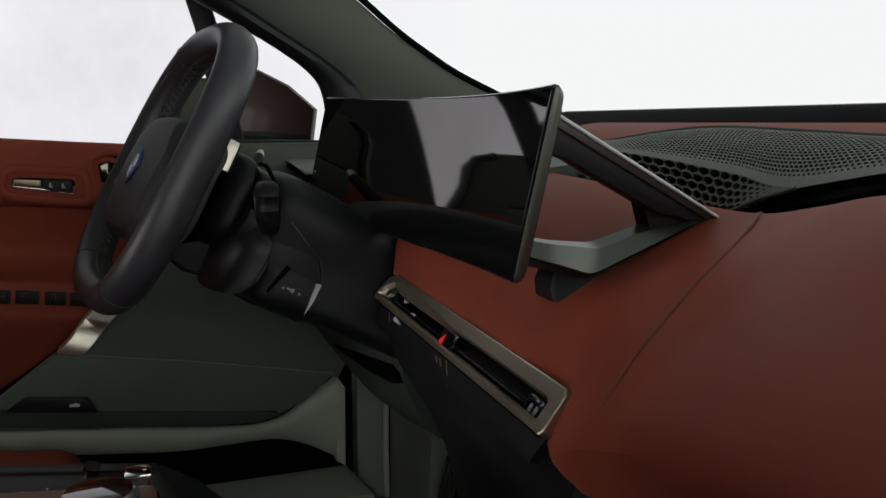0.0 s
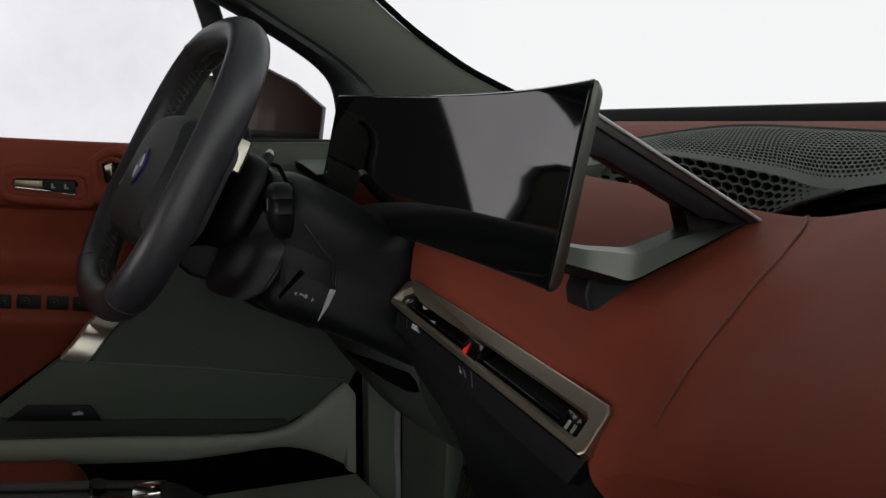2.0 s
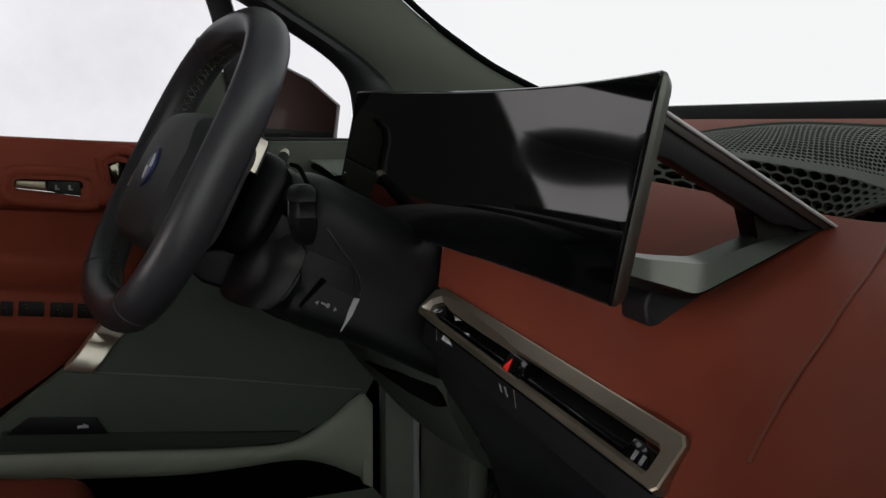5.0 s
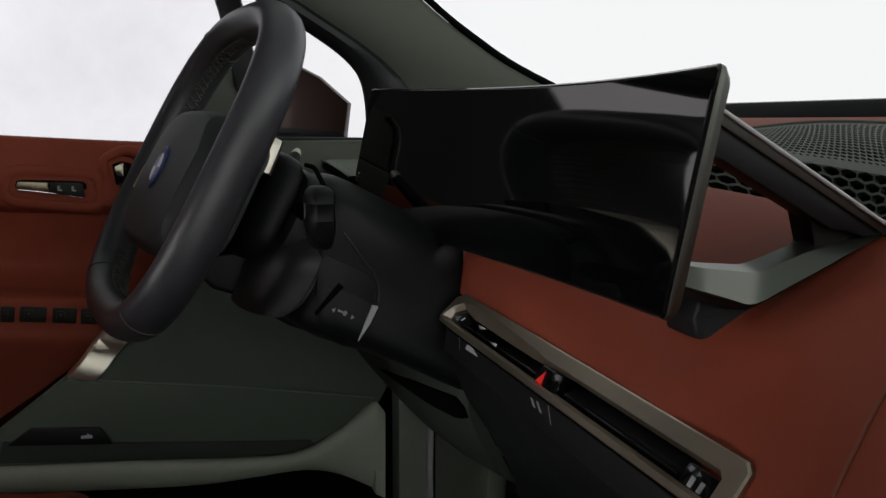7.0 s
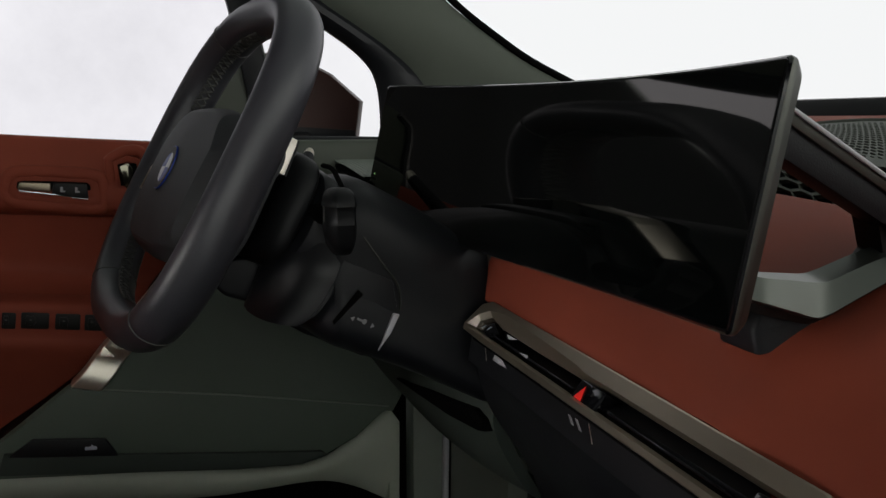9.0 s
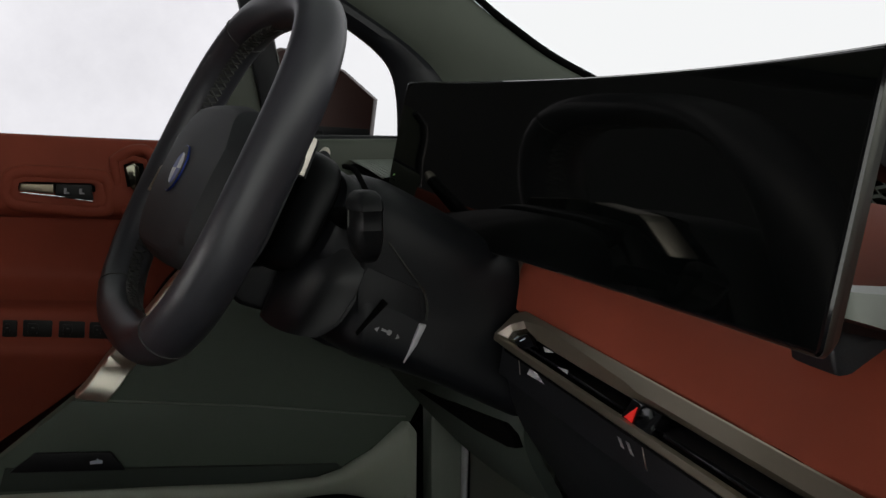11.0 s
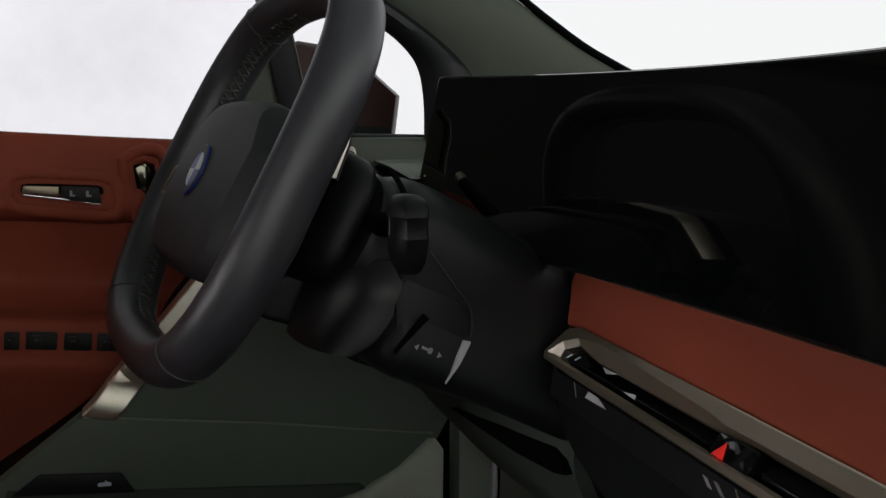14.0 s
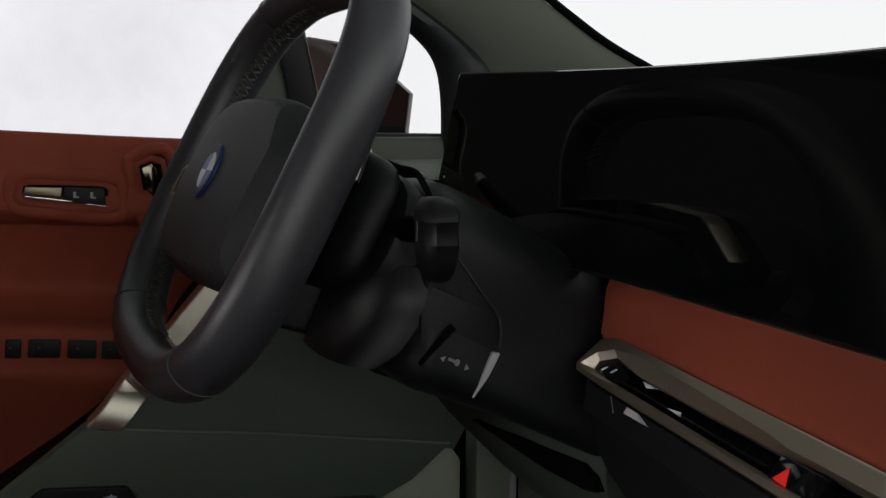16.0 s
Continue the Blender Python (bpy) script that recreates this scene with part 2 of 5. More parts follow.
studio()
structure("ceiling", loft([[(-1.30, 0.02, 1.60), (-0.7, 0.06, 1.66), (-0.10, 0.02, 1.60)], [(-1.30, -0.8, 1.66), (-0.7, -0.8, 1.72), (-0.10, -0.8, 1.66)],
                           [(-1.30, -1.9, 1.60), (-0.7, -1.9, 1.66), (-0.10, -1.9, 1.60)]], 13, 13, (0, 0, 0.04)), LINER, "plain dark cloth headliner of the car", "ceiling")
structure("car_floor", box(-1.40, 0.05, -1.6, 0.75, 0.50, 0.54, 0.004), CARPET, "charcoal carpeted floor of the car", "floor")
# Unseen rear wall, kept low so the added rear glow passes over it.
structure("wall_rear", box(-1.5, 0.1, -1.85, -1.75, 0.5, 0.95, 0.01), LINER, "unseen dark rear wall kept low to let rear light in", "wall")
structure("wall_passenger_sill", box(0.06, 0.14, -1.7, 0.76, 0.35, 0.56, 0.01), SOFT, "plain dark sill under the open passenger door", "wall")
# Unseen panels added at the passenger side to block or admit light.
structure("wall_block_side", box(0.06, 0.14, -0.78, -0.10, 0.35, 1.20, 0.02), LINER, "unseen dark panel blocking low light from the passenger side", "wall")
structure("wall_block_rear_side", box(0.06, 0.14, -1.7, -0.785, 0.35, 1.62, 0.02), LINER, "unseen dark panel blocking light behind the passenger side", "wall")
structure("wall_block_belt", box(0.06, 0.14, -0.02, 0.335, 1.00, 1.17, 0.02), LINER, "unseen dark bar keeping side light off the dashboard", "wall")
structure("wall_block_corner", tube(spline([(-0.10, 0.0, 1.58), (-0.05, 0.12, 1.50), (0.01, 0.30, 1.40), (0.04, 0.5, 1.29), (0.06, 0.74, 1.17)], 20), [0.05 + 0.004 * k for k in range(20)], 12), LINER, "unseen dark bar blocking light at the windscreen corner", "wall")
structure("wall_block_front", box(0.07, 0.13, 0.34, 0.80, 0.5, 1.16, 0.02), LINER, "unseen dark panel blocking light ahead of the passenger side", "wall")
structure("wall_block_rear_light", box(-0.50, -0.02, -0.88, -0.78, 0.55, 1.50, 0.03), LINER, "unseen dark panel keeping rear light off the passenger dashboard", "wall")
structure("wall_rear_left", box(-1.52, -1.46, -1.8, -0.95, 0.5, 1.62, 0.01), LINER, "plain dark rear side wall of the cabin", "wall")
# Also unseen and kept low for the rear glow.
structure("wall_rear_right", box(0.04, 0.10, -1.8, -0.75, 0.5, 1.05, 0.01), LINER, "plain dark rear side wall of the cabin", "wall")
structure("wall_driver_side", box(-1.64, -1.50, 0.32, 0.90, 0.35, 1.12, 0.01), VOID, "plain dark body side ahead of the driver's door", "wall")
structure("wall_firewall", box(-1.6, 0.12, 0.72, 0.76, 0.5, 1.09, 0.004), VOID, "plain black bulkhead behind the dashboard", "wall")

# driver's side body: roof rail, B-pillar, rear side
rail = thing("roof_rail", "dark cloth-covered roof rail above the driver's door", "roof rail")
part("rail", tube(spline([(-1.40, 0.08, 1.52), (-1.36, -0.3, 1.60), (-1.34, -0.9, 1.63), (-1.36, -1.7, 1.56)], 24), 0.045, 12), LINER, rail)
bp = thing("b_pillar", "dark plastic pillar behind the driver's door", "pillar")
part("cover", loft([[(-1.47, -0.86, 0.6), (-1.42, -0.80, 0.6), (-1.47, -0.72, 0.6)], [(-1.44, -0.90, 1.2), (-1.39, -0.85, 1.2), (-1.44, -0.79, 1.2)],
                    [(-1.36, -0.96, 1.62), (-1.32, -0.92, 1.62), (-1.36, -0.86, 1.62)]], 9, 12, (-0.02, 0, 0)), SOFT, bp)

# windscreen base
cowl = thing("windscreen_cowl", "black windscreen base panel with a rubber lip", "cowl")
part("panel", loft([[(x, 0.69, 1.155), (x, 0.74, 1.178), (x, 0.80, 1.205), (x, 0.86, 1.222), (x, 0.90, 1.216), (x, 0.91, 1.15)] for x in (-1.7, -1.1, -0.5, 0.2)], 18, 14, (0, 0.01, -0.02)), VOID, cowl)
part("lip", tube([(x, 0.872, 1.2205) for x in (-1.7, -1.2, -0.7, 0.2)], 0.004, 8), GLOSS, cowl)

# ---- dashboard ----
dash = thing("dashboard", "cognac leather dashboard with tonal seam over dark plastic", "dashboard")
SECTIONS = [
    (-1.005, [(0.2805, 1.013), (0.283, 1.034), (0.289, 1.060), (0.325, 1.092), (0.42, 1.120), (0.488, 1.134), (0.507, 1.131), (0.515, 1.115), (0.516, 1.08)]),
    (-0.85, [(0.2805, 1.011), (0.287, 1.026), (0.305, 1.050), (0.350, 1.080), (0.43, 1.112), (0.487, 1.128), (0.505, 1.126), (0.514, 1.112), (0.515, 1.08)]),
    (-0.70, [(0.281, 1.008), (0.290, 1.019), (0.318, 1.042), (0.365, 1.071), (0.435, 1.105), (0.482, 1.121), (0.503, 1.121), (0.513, 1.110), (0.515, 1.08)]),
    (-0.60, [(0.280, 1.004), (0.290, 1.015), (0.320, 1.041), (0.370, 1.073), (0.435, 1.104), (0.482, 1.120), (0.503, 1.121), (0.513, 1.110), (0.515, 1.08)]),
    (-0.53, [(0.290, 0.930), (0.2635, 0.968), (0.300, 1.028), (0.362, 1.076), (0.430, 1.112), (0.480, 1.131), (0.501, 1.134), (0.511, 1.122), (0.513, 1.08)]),
    (-0.45, [(0.288, 0.955), (0.252, 0.998), (0.284, 1.040), (0.345, 1.085), (0.420, 1.128), (0.475, 1.148), (0.498, 1.150), (0.509, 1.136), (0.512, 1.08)]),
    (-0.30, [(0.272, 0.99), (0.232, 1.038), (0.262, 1.072), (0.318, 1.102), (0.400, 1.142), (0.470, 1.163), (0.496, 1.165), (0.508, 1.150), (0.512, 1.08)]),
    (0.06, [(0.258, 1.01), (0.218, 1.055), (0.250, 1.088), (0.310, 1.115), (0.395, 1.148), (0.470, 1.168), (0.496, 1.170), (0.508, 1.155), (0.512, 1.08)]),
]
N_PROFILE = 34
PAD = [spline([(x, y, z) for y, z in s], N_PROFILE) for x, s in SECTIONS]


def pad_point(x, v):
    """The leather's surface at x, v from 0 (front edge) to 1 (rear roll)."""
    xs = [s[0] for s in SECTIONS]
    i = max(k for k in range(len(xs) - 1) if xs[k] <= x or k == 0)
    f = min(max((x - xs[i]) / (xs[i + 1] - xs[i]), 0), 1)
    j = min(int(v * (N_PROFILE - 1)), N_PROFILE - 2)
    g = v * (N_PROFILE - 1) - j
    a, b = PAD[i][j].lerp(PAD[i][j + 1], g), PAD[i + 1][j].lerp(PAD[i + 1][j + 1], g)
    return a.lerp(b, f)


part("leather_pad", loft([[(x, y, z) for y, z in s] for x, s in SECTIONS], N_PROFILE, 70, (0, 0.012, -0.012)), RED, dash)


def seam_x(v):
    """Where the seam runs across the leather, from the front edge to the rear roll."""
    return float(np.interp(v, (0.10, 0.15, 0.26, 0.355, 0.458, 0.65, 0.81), (-0.447, -0.454, -0.474, -0.496, -0.529, -0.593, -0.612)))


seam_path = [pad_point(seam_x(v), v) + Vector((0, -0.0001, 0.0001)) for v in [0.20 + 0.61 * k / 40 for k in range(41)]]
part("seam_welt", tube(seam_path, 0.0013, 8), REDP, dash, "raised tonal seam")
part("back_strip", loft([[(x, 0.66, 1.165), (x, 0.70, 1.182), (x, 0.75, 1.195), (x, 0.79, 1.20)] for x in (-1.40, -1.1, -0.7, -0.2)], 8, 12, (0, 0, -0.015)), RED, dash, "cognac leather strip below the windscreen")
part("left_pad", loft([[(x, 0.30, 1.085), (x, 0.36, 1.115), (x, 0.45, 1.135), (x, 0.56, 1.150), (x, 0.68, 1.17)] for x in (-1.43, -1.3, -1.15, -1.005)], 14, 10, (0, 0, -0.03)), GREEN, dash, "dark grey dashboard top behind the wheel")
part("defroster_slot", box(-1.40, 0.05, 0.505, 0.70, 1.03, 1.075, 0.003), VOID, dash, "black defroster gap")


# ---- loudspeaker grille on the dashboard ----
def perforated(point, nu, nv, hole, depth, shape=6):
    """Bricked cells over point(u, v), each with a hole sunk along the normal. hole(u, v) gives its share of the cell."""
    bm = bmesh.new()
    for j in range(nv):
        for i in range(-1, nu):
            off = 0.5 if j % 2 else 0.0
            u0, u1 = (i + off) / nu, (i + 1 + off) / nu
            u0, u1 = max(u0, 0.0), min(u1, 1.0)
            if u1 - u0 < 0.2 / nu:
                continue
            v0, v1, um, vm = j / nv, (j + 1) / nv, (u0 + u1) / 2, (j + 0.5) / nv
            outer = [(u0, v0), (um, v0), (u1, v0), (u1, v1), (um, v1), (u0, v1)]
            k = hole(um, vm) if u1 - u0 > 0.9 / nu else 0.0
            P = [point(*q) for q in outer]
            if k < 0.2:
                bm.faces.new([bm.verts.new(p) for p in P])
                continue
            hu, hv = (u1 - u0) / 2 * k, (v1 - v0) / 2 * k
            inner = [(um - hu, vm - hv * 0.5), (um, vm - hv * 1.08), (um + hu, vm - hv * 0.5), (um + hu, vm + hv * 0.5), (um, vm + hv * 1.08), (um - hu, vm + hv * 0.5)]
            Q = [point(*q) for q in inner]
            nrm = (P[2] - P[0]).cross(P[5] - P[0]).normalized()
            if nrm.dot(Vector((0.3, -0.7, 0.65))) < 0:
                nrm = -nrm
            vo, vi = [bm.verts.new(p) for p in P], [bm.verts.new(q) for q in Q]
            vd = [bm.verts.new(q - nrm * depth) for q in Q]
            for a in range(6):
                b = (a + 1) % 6
                bm.faces.new((vo[a], vo[b], vi[b], vi[a]))
                bm.faces.new((vi[a], vi[b], vd[b], vd[a]))
    return bm


speaker = thing("speaker_grille", "dark grey perforated loudspeaker grille set into the dashboard top", "speaker grille")
CREASE = spline([(-1.06, 0.565, 1.168), (-0.86, 0.556, 1.160), (-0.70, 0.545, 1.150), (-0.62, 0.540, 1.1425), (-0.52, 0.545, 1.160), (-0.40, 0.545, 1.180)], 60)
TOP = spline([(-1.16, 0.645, 1.168), (-1.05, 0.69, 1.186), (-0.95, 0.71, 1.1935), (-0.80, 0.715, 1.190), (-0.65, 0.715, 1.185), (-0.40, 0.71, 1.180)], 60)
FOOT = spline([(-1.05, 0.530, 1.128), (-0.86, 0.528, 1.122), (-0.75, 0.523, 1.1165), (-0.685, 0.520, 1.1135), (-0.645, 0.527, 1.1285), (-0.602, 0.534, 1.1425)], 60)


def along(c, u):
    f = min(max(u, 0), 1) * (len(c) - 1)
    i = min(int(f), len(c) - 2)
    return c[i].lerp(c[i + 1], f - i)


def grille_top(u, v):
    p = along(CREASE, u).lerp(along(TOP, u), v)
    p.z += 0.010 * math.sin(math.pi * v) * (0.4 + 0.6 * u)
    return p


def grille_front(u, v):
    c = CREASE[:46]
    f = FOOT
    return along(f, u).lerp(along(c, u * 0.885), v)


def fade(u, v, lo, hi, k):
    e = min((u - lo[0]) / 0.12, (hi[0] - u) / 0.10, (v - lo[1]) / 0.12 + 0.2, (hi[1] - v) / 0.10 + 0.2, 1.0)
    return k * max(0.0, e) ** 0.5


grille = part("perforated_top", perforated(grille_top, 84, 20, lambda u, v: fade(u, v, (0.04, 0.10), (1.02, 0.94), 0.80), 0.004), GREEN, speaker, angle=60)
grille["kind"] = "stuff"
grille = part("honeycomb_front", perforated(grille_front, 24, 5, lambda u, v: 0.93 * max(0.0, min(1.0, (0.84 - u) / 0.24, (u - 0.02) / 0.10)) ** 0.6, 0.006), GREEN, speaker, angle=60)
grille["kind"] = "stuff"
part("inner_cloth", loft([[along(FOOT, u) + Vector((0, 0.012, -0.004)), along(CREASE, u * 0.95) + Vector((0, 0.012, -0.010)), along(TOP, u) + Vector((0, 0, -0.012))] for u in (0.0, 0.3, 0.6, 1.0)], 12, 16, (0, 0.004, -0.006)), VOID, speaker)
rimpts = [along(FOOT, 1 - k / 20) for k in range(20)] + [along(CREASE, 0)] + [along(TOP, k / 24) for k in range(25)]
part("edge_trim", tube(rimpts, 0.0020, 6), GREEN, speaker)
part("top_edge", tube([along(TOP, k / 30) + Vector((0, 0, 0.0016)) for k in range(31)], 0.0015, 6), PEWTER, speaker, "lighter rear edge")

# ---- curved display ----
display = thing("curved_display", "wide curved black glass display standing on the dashboard, switched off", "display")
TL, TR, BR = Vector((-1.288, 0.2570, 1.239)), Vector((-0.6030, 0.2985, 1.2306)), Vector((-0.5960, 0.2607, 1.0762))
DOWN = (BR - TR)
ALONG = TR - TL
BACKN = ALONG.cross(DOWN).normalized()


def glass(u, v, back=0.0):
    """The display's face: u across from the driver's end, v down, back: metres behind the face."""
    bow = u * (1 - u) * (0.0671 + 0.0796 * u - 0.0200 * u * u)
    lift = u * u * (1 - u) * (0.0048 - 0.0040 * u)
    return TL + ALONG * u + (DOWN + Vector((0.0, 0.0, -0.015)) * (1 - u)) * v + BACKN * (bow + back) + Vector((0.0, 0.0, lift))


def edge_loop(back, ins, r):
    """A loop round the display at that depth, drawn in by ins, with corners of radius r."""
    w, h, n = 0.687, 0.160, 40
    pts = []
    for cx, cy, a0 in ((w - ins - r, ins + r, -90), (w - ins - r, h - ins - r, 0), (ins + r, h - ins - r, 90), (ins + r, ins + r, 180)):
        arc = [(cx + r * math.cos(radians(a0 + 18 * k)), cy + r * math.sin(radians(a0 + 18 * k))) for k in range(6)]
        if pts:
            p = pts[-1]
            m = n if abs(p[0] - arc[0][0]) > abs(p[1] - arc[0][1]) else 6
            pts += [(p[0] + (arc[0][0] - p[0]) * k / m, p[1] + (arc[0][1] - p[1]) * k / m) for k in range(1, m)]
        pts += arc
    p, q = pts[-1], pts[0]
    pts += [(p[0] + (q[0] - p[0]) * k / n, p[1] + (q[1] - p[1]) * k / n) for k in range(1, n)]
    return [glass(x / w, y / h, back) for x, y in pts]


def face_sheet(back, ins, thick):
    a, b = ins / 0.65, ins / 0.16
    rows = [[glass(a + (1 - 2 * a) * i / 64, b + (1 - 2 * b) * j / 6, back) for j in range(7)] for i in range(65)]
    return shell(rows, BACKN * thick)


part("glass", face_sheet(0.0, 0.0036, 0.003), SCREEN, display, "black glossy display glass")
part("glass_border", grid([edge_loop(0.0004, 0.0045, 0.002), edge_loop(0.0002, 0.0034, 0.003), edge_loop(0.0006, 0.0016, 0.004), edge_loop(0.0022, 0.0004, 0.005)], close_u=True), GLOSS, display, "black bevelled glass border")
part("edge_frame", grid([edge_loop(0.0020, 0.0016, 0.005), edge_loop(0.0022, 0.0002, 0.005), edge_loop(0.0028, 0.0, 0.005), edge_loop(0.0066, 0.0, 0.006), edge_loop(0.0072, 0.0002, 0.0065), edge_loop(0.0122, 0.0016, 0.012), edge_loop(0.0130, 0.006, 0.012)], close_u=True), EDGE, display, "dark satin metal edge frame", angle=20)
part("housing", face_sheet(0.0128, 0.016, 0.006), SOFT, display)
part("status_light", plate(rounded(0.0022, 0.0022, 0.0008, 2), frame_of(glass(0.022, 0.66) - BACKN * 0.0004, ALONG, -DOWN), 0.0005, 0), LED, display, "tiny green status light")

# ---- display bracket ----
bracket = thing("display_bracket", "satin pewter triangular bracket holding the display above the dashboard", "bracket")
A0, A1 = Vector((-0.640, 0.318, 1.2065)), Vector((-0.637, 0.474, 1.1185))
part("arm_top", prism([A0 + Vector((0.009, 0, 0)), A1 + Vector((0.009, 0, 0)), A1 + Vector((-0.030, 0, 0.012)), A0 + Vector((-0.030, 0, 0.012))], (0, -0.002, -0.004), 0.0012), PEWTER, bracket)
part("arm_edge", tube([A0 + Vector((0.0104, -0.0010, -0.0016)), A1 + Vector((0.0104, -0.0010, -0.0016))], 0.0016, 8), SATIN, bracket, "bright satin edge along the arm")
part("arm_side", prism([A0 + Vector((0.006, 0.0, -0.0045)), A1 + Vector((0.006, -0.004, -0.0035)), A1 + Vector((0.006, -0.028, -0.004)), A1 + Vector((0.006, -0.040, 0.000)), A1 + Vector((0.006, -0.056, 0.002)), A0 + Vector((0.006, 0.008, -0.036)), A0 + Vector((0.006, -0.02, -0.03))], (-0.02, 0, 0), 0.002), SOFT, bracket, "matt black inner side of the arm")
AW = Vector((0, -0.0064, -0.0113))
part("arm_face", prism([A0 + Vector((0.0092, -0.0006, -0.0016)), A1 + Vector((0.0092, -0.0006, -0.0016)), A1 + Vector((0.0085, -0.002, -0.002)) + AW * 0.42, A0 + Vector((0.0085, -0.0006, -0.0016)) + AW * 0.62], (-0.008, 0, 0), 0.0008), EDGE, bracket, "dark satin face of the arm")
part("strut", prism([(-0.638, 0.388, 1.150), (-0.638, 0.402, 1.137), (-0.638, 0.4105, 1.110), (-0.638, 0.401, 1.100), (-0.638, 0.470, 1.113), (-0.638, 0.472, 1.117)], (-0.022, 0, 0), 0.0015), BLACK, bracket, "matt black strut")


def held(c, n=57):
    """A smooth line that keeps close to the corners of c."""
    c = [Vector(p) for p in c]
    out = [c[0]]
    for a, b in zip(c, c[1:]):
        out += [a.lerp(b, 0.12), a.lerp(b, 0.5), a.lerp(b, 0.88)]
    return spline(out + [c[-1]], n)


base_in = [(-0.64, 0.4704, 1.1173), (-0.645, 0.4513, 1.1127), (-0.648, 0.4089, 1.1119), (-0.645, 0.3554, 1.0975), (-0.640, 0.318, 1.1015), (-0.645, 0.288, 1.1060)]
base_crease = [(-0.634, 0.4693, 1.1176), (-0.634, 0.4436, 1.1135), (-0.632, 0.3982, 1.1056), (-0.63, 0.3578, 1.0938), (-0.629, 0.3116, 1.1000), (-0.638, 0.2855, 1.1050)]
base_out = [(-0.628, 0.4672, 1.1175), (-0.624, 0.4376, 1.1086), (-0.62, 0.3971, 1.0941), (-0.619, 0.3457, 1.0744), (-0.621, 0.3080, 1.0860), (-0.632, 0.2850, 1.0925)]
base_low = [(-0.634, 0.4662, 1.1125), (-0.63, 0.4366, 1.1036), (-0.626, 0.3961, 1.0891), (-0.625, 0.3447, 1.0694), (-0.627, 0.3070, 1.0785), (-0.636, 0.2850, 1.0840)]
base_back = [(-0.663, 0.4672, 1.1115), (-0.659, 0.4376, 1.1026), (-0.655, 0.3971, 1.0881), (-0.654, 0.3457, 1.0684), (-0.656, 0.3080, 1.0775), (-0.660, 0.2860, 1.0830)]
part("base", grid([[a, b, c, d] for a, b, c, d in zip(*[held(k) for k in (base_in, base_crease, base_out, [(x - 0.010, y, z) for x, y, z in base_low])])], close_u=True, caps=True), PEWTER, bracket, angle=25)
part("base_underside", grid([[a, b, c] for a, b, c in zip(*[held(k) for k in ([(x - 0.004, y, z - 0.001) for x, y, z in base_out], base_low, base_back)])], close_u=True, caps=True), BLACK, bracket, "matt black underside")
part("foot", prism([(-0.650, 0.328, 1.075), (-0.640, 0.352, 1.072), (-0.640, 0.374, 1.076), (-0.640, 0.364, 1.061), (-0.640, 0.3310, 1.0452), (-0.650, 0.3250, 1.0450), (-0.654, 0.3240, 1.060)], (-0.035, 0, 0), 0.0025), SOFT, bracket, "dark plastic foot cover")


# ---- air vent strip ----
vent = thing("air_vent", "long champagne metal air vent frame below the dashboard leather", "air vent")
VL, VR = Vector((-0.986, 0.2795, 1.016)), Vector((-0.529, 0.2815, 1.0065))
VDN = Vector((0.004, -0.0255, -0.0350))
VM = frame_of(VL, VR - VL, -VDN)
VW, VH = (VR - VL).length, VDN.length


def vplate(x0, x1, y0, y1, depth, z=0.0, r=0.002, bevel=0.0008):
    """A rounded plate in the vent's own frame: x along, y up from the top edge, z out."""
    m = VM @ Matrix.Translation(((x0 + x1) / 2, (y0 + y1) / 2, z))
    return plate(rounded(x1 - x0, y1 - y0, r, 3), m, depth, bevel)


BEZ_OUT = [(-0.0061, -0.0068), (0.010, 0.0), (0.050, 0.0), (0.12, 0.0), (0.196, 0.0), (0.212, 0.0), (0.240, 0.0), (VW - 0.006, 0.0), (VW, -0.005), (VW, -0.036), (VW - 0.004, -0.0395), (0.240, -0.0395), (0.212, -0.0395), (0.12, -0.0395), (0.03, -0.0395), (-0.012, -0.0385), (-0.0170, -0.0330)]
BEZ_FACE = [(0.0012, -0.0178), (0.0185, -0.0092), (0.050, -0.0048), (0.12, -0.0070), (0.196, -0.0105), (0.212, -0.0128), (0.240, -0.0125), (VW - 0.020, -0.0125), (VW - 0.0155, -0.016), (VW - 0.0155, -0.029), (VW - 0.018, -0.0345), (0.240, -0.0345), (0.212, -0.0345), (0.12, -0.0345), (0.03, -0.0345), (-0.006, -0.0350), (-0.0115, -0.0320)]
BEZ_IN = [(0.004, -0.0225), (0.0226, -0.0135), (0.050, -0.0175), (0.12, -0.0180), (0.196, -0.0172), (0.214, -0.0165), (0.240, -0.0148), (VW - 0.022, -0.0148), (VW - 0.0175, -0.018), (VW - 0.0175, -0.0285), (VW - 0.020, -0.0317), (0.240, -0.0317), (0.212, -0.0317), (0.12, -0.0317), (0.03, -0.0317), (0.0075, -0.0317), (0.0040, -0.0300)]
at_vent = lambda pts, z: [VM @ Vector((x, y, z)) for x, y in pts]
rim_in = [(a[0] + (b[0] - a[0]) * 0.10, a[1] + (b[1] - a[1]) * 0.10) for a, b in zip(BEZ_OUT, BEZ_FACE)]
part("bezel", grid([at_vent(BEZ_OUT, -0.006), at_vent(BEZ_OUT, 0.0020), at_vent(rim_in, 0.0030), at_vent(BEZ_FACE, 0.0030), at_vent(BEZ_IN, -0.0015), at_vent(BEZ_IN, -0.016)], close_u=True), CHAMP, vent, angle=20)
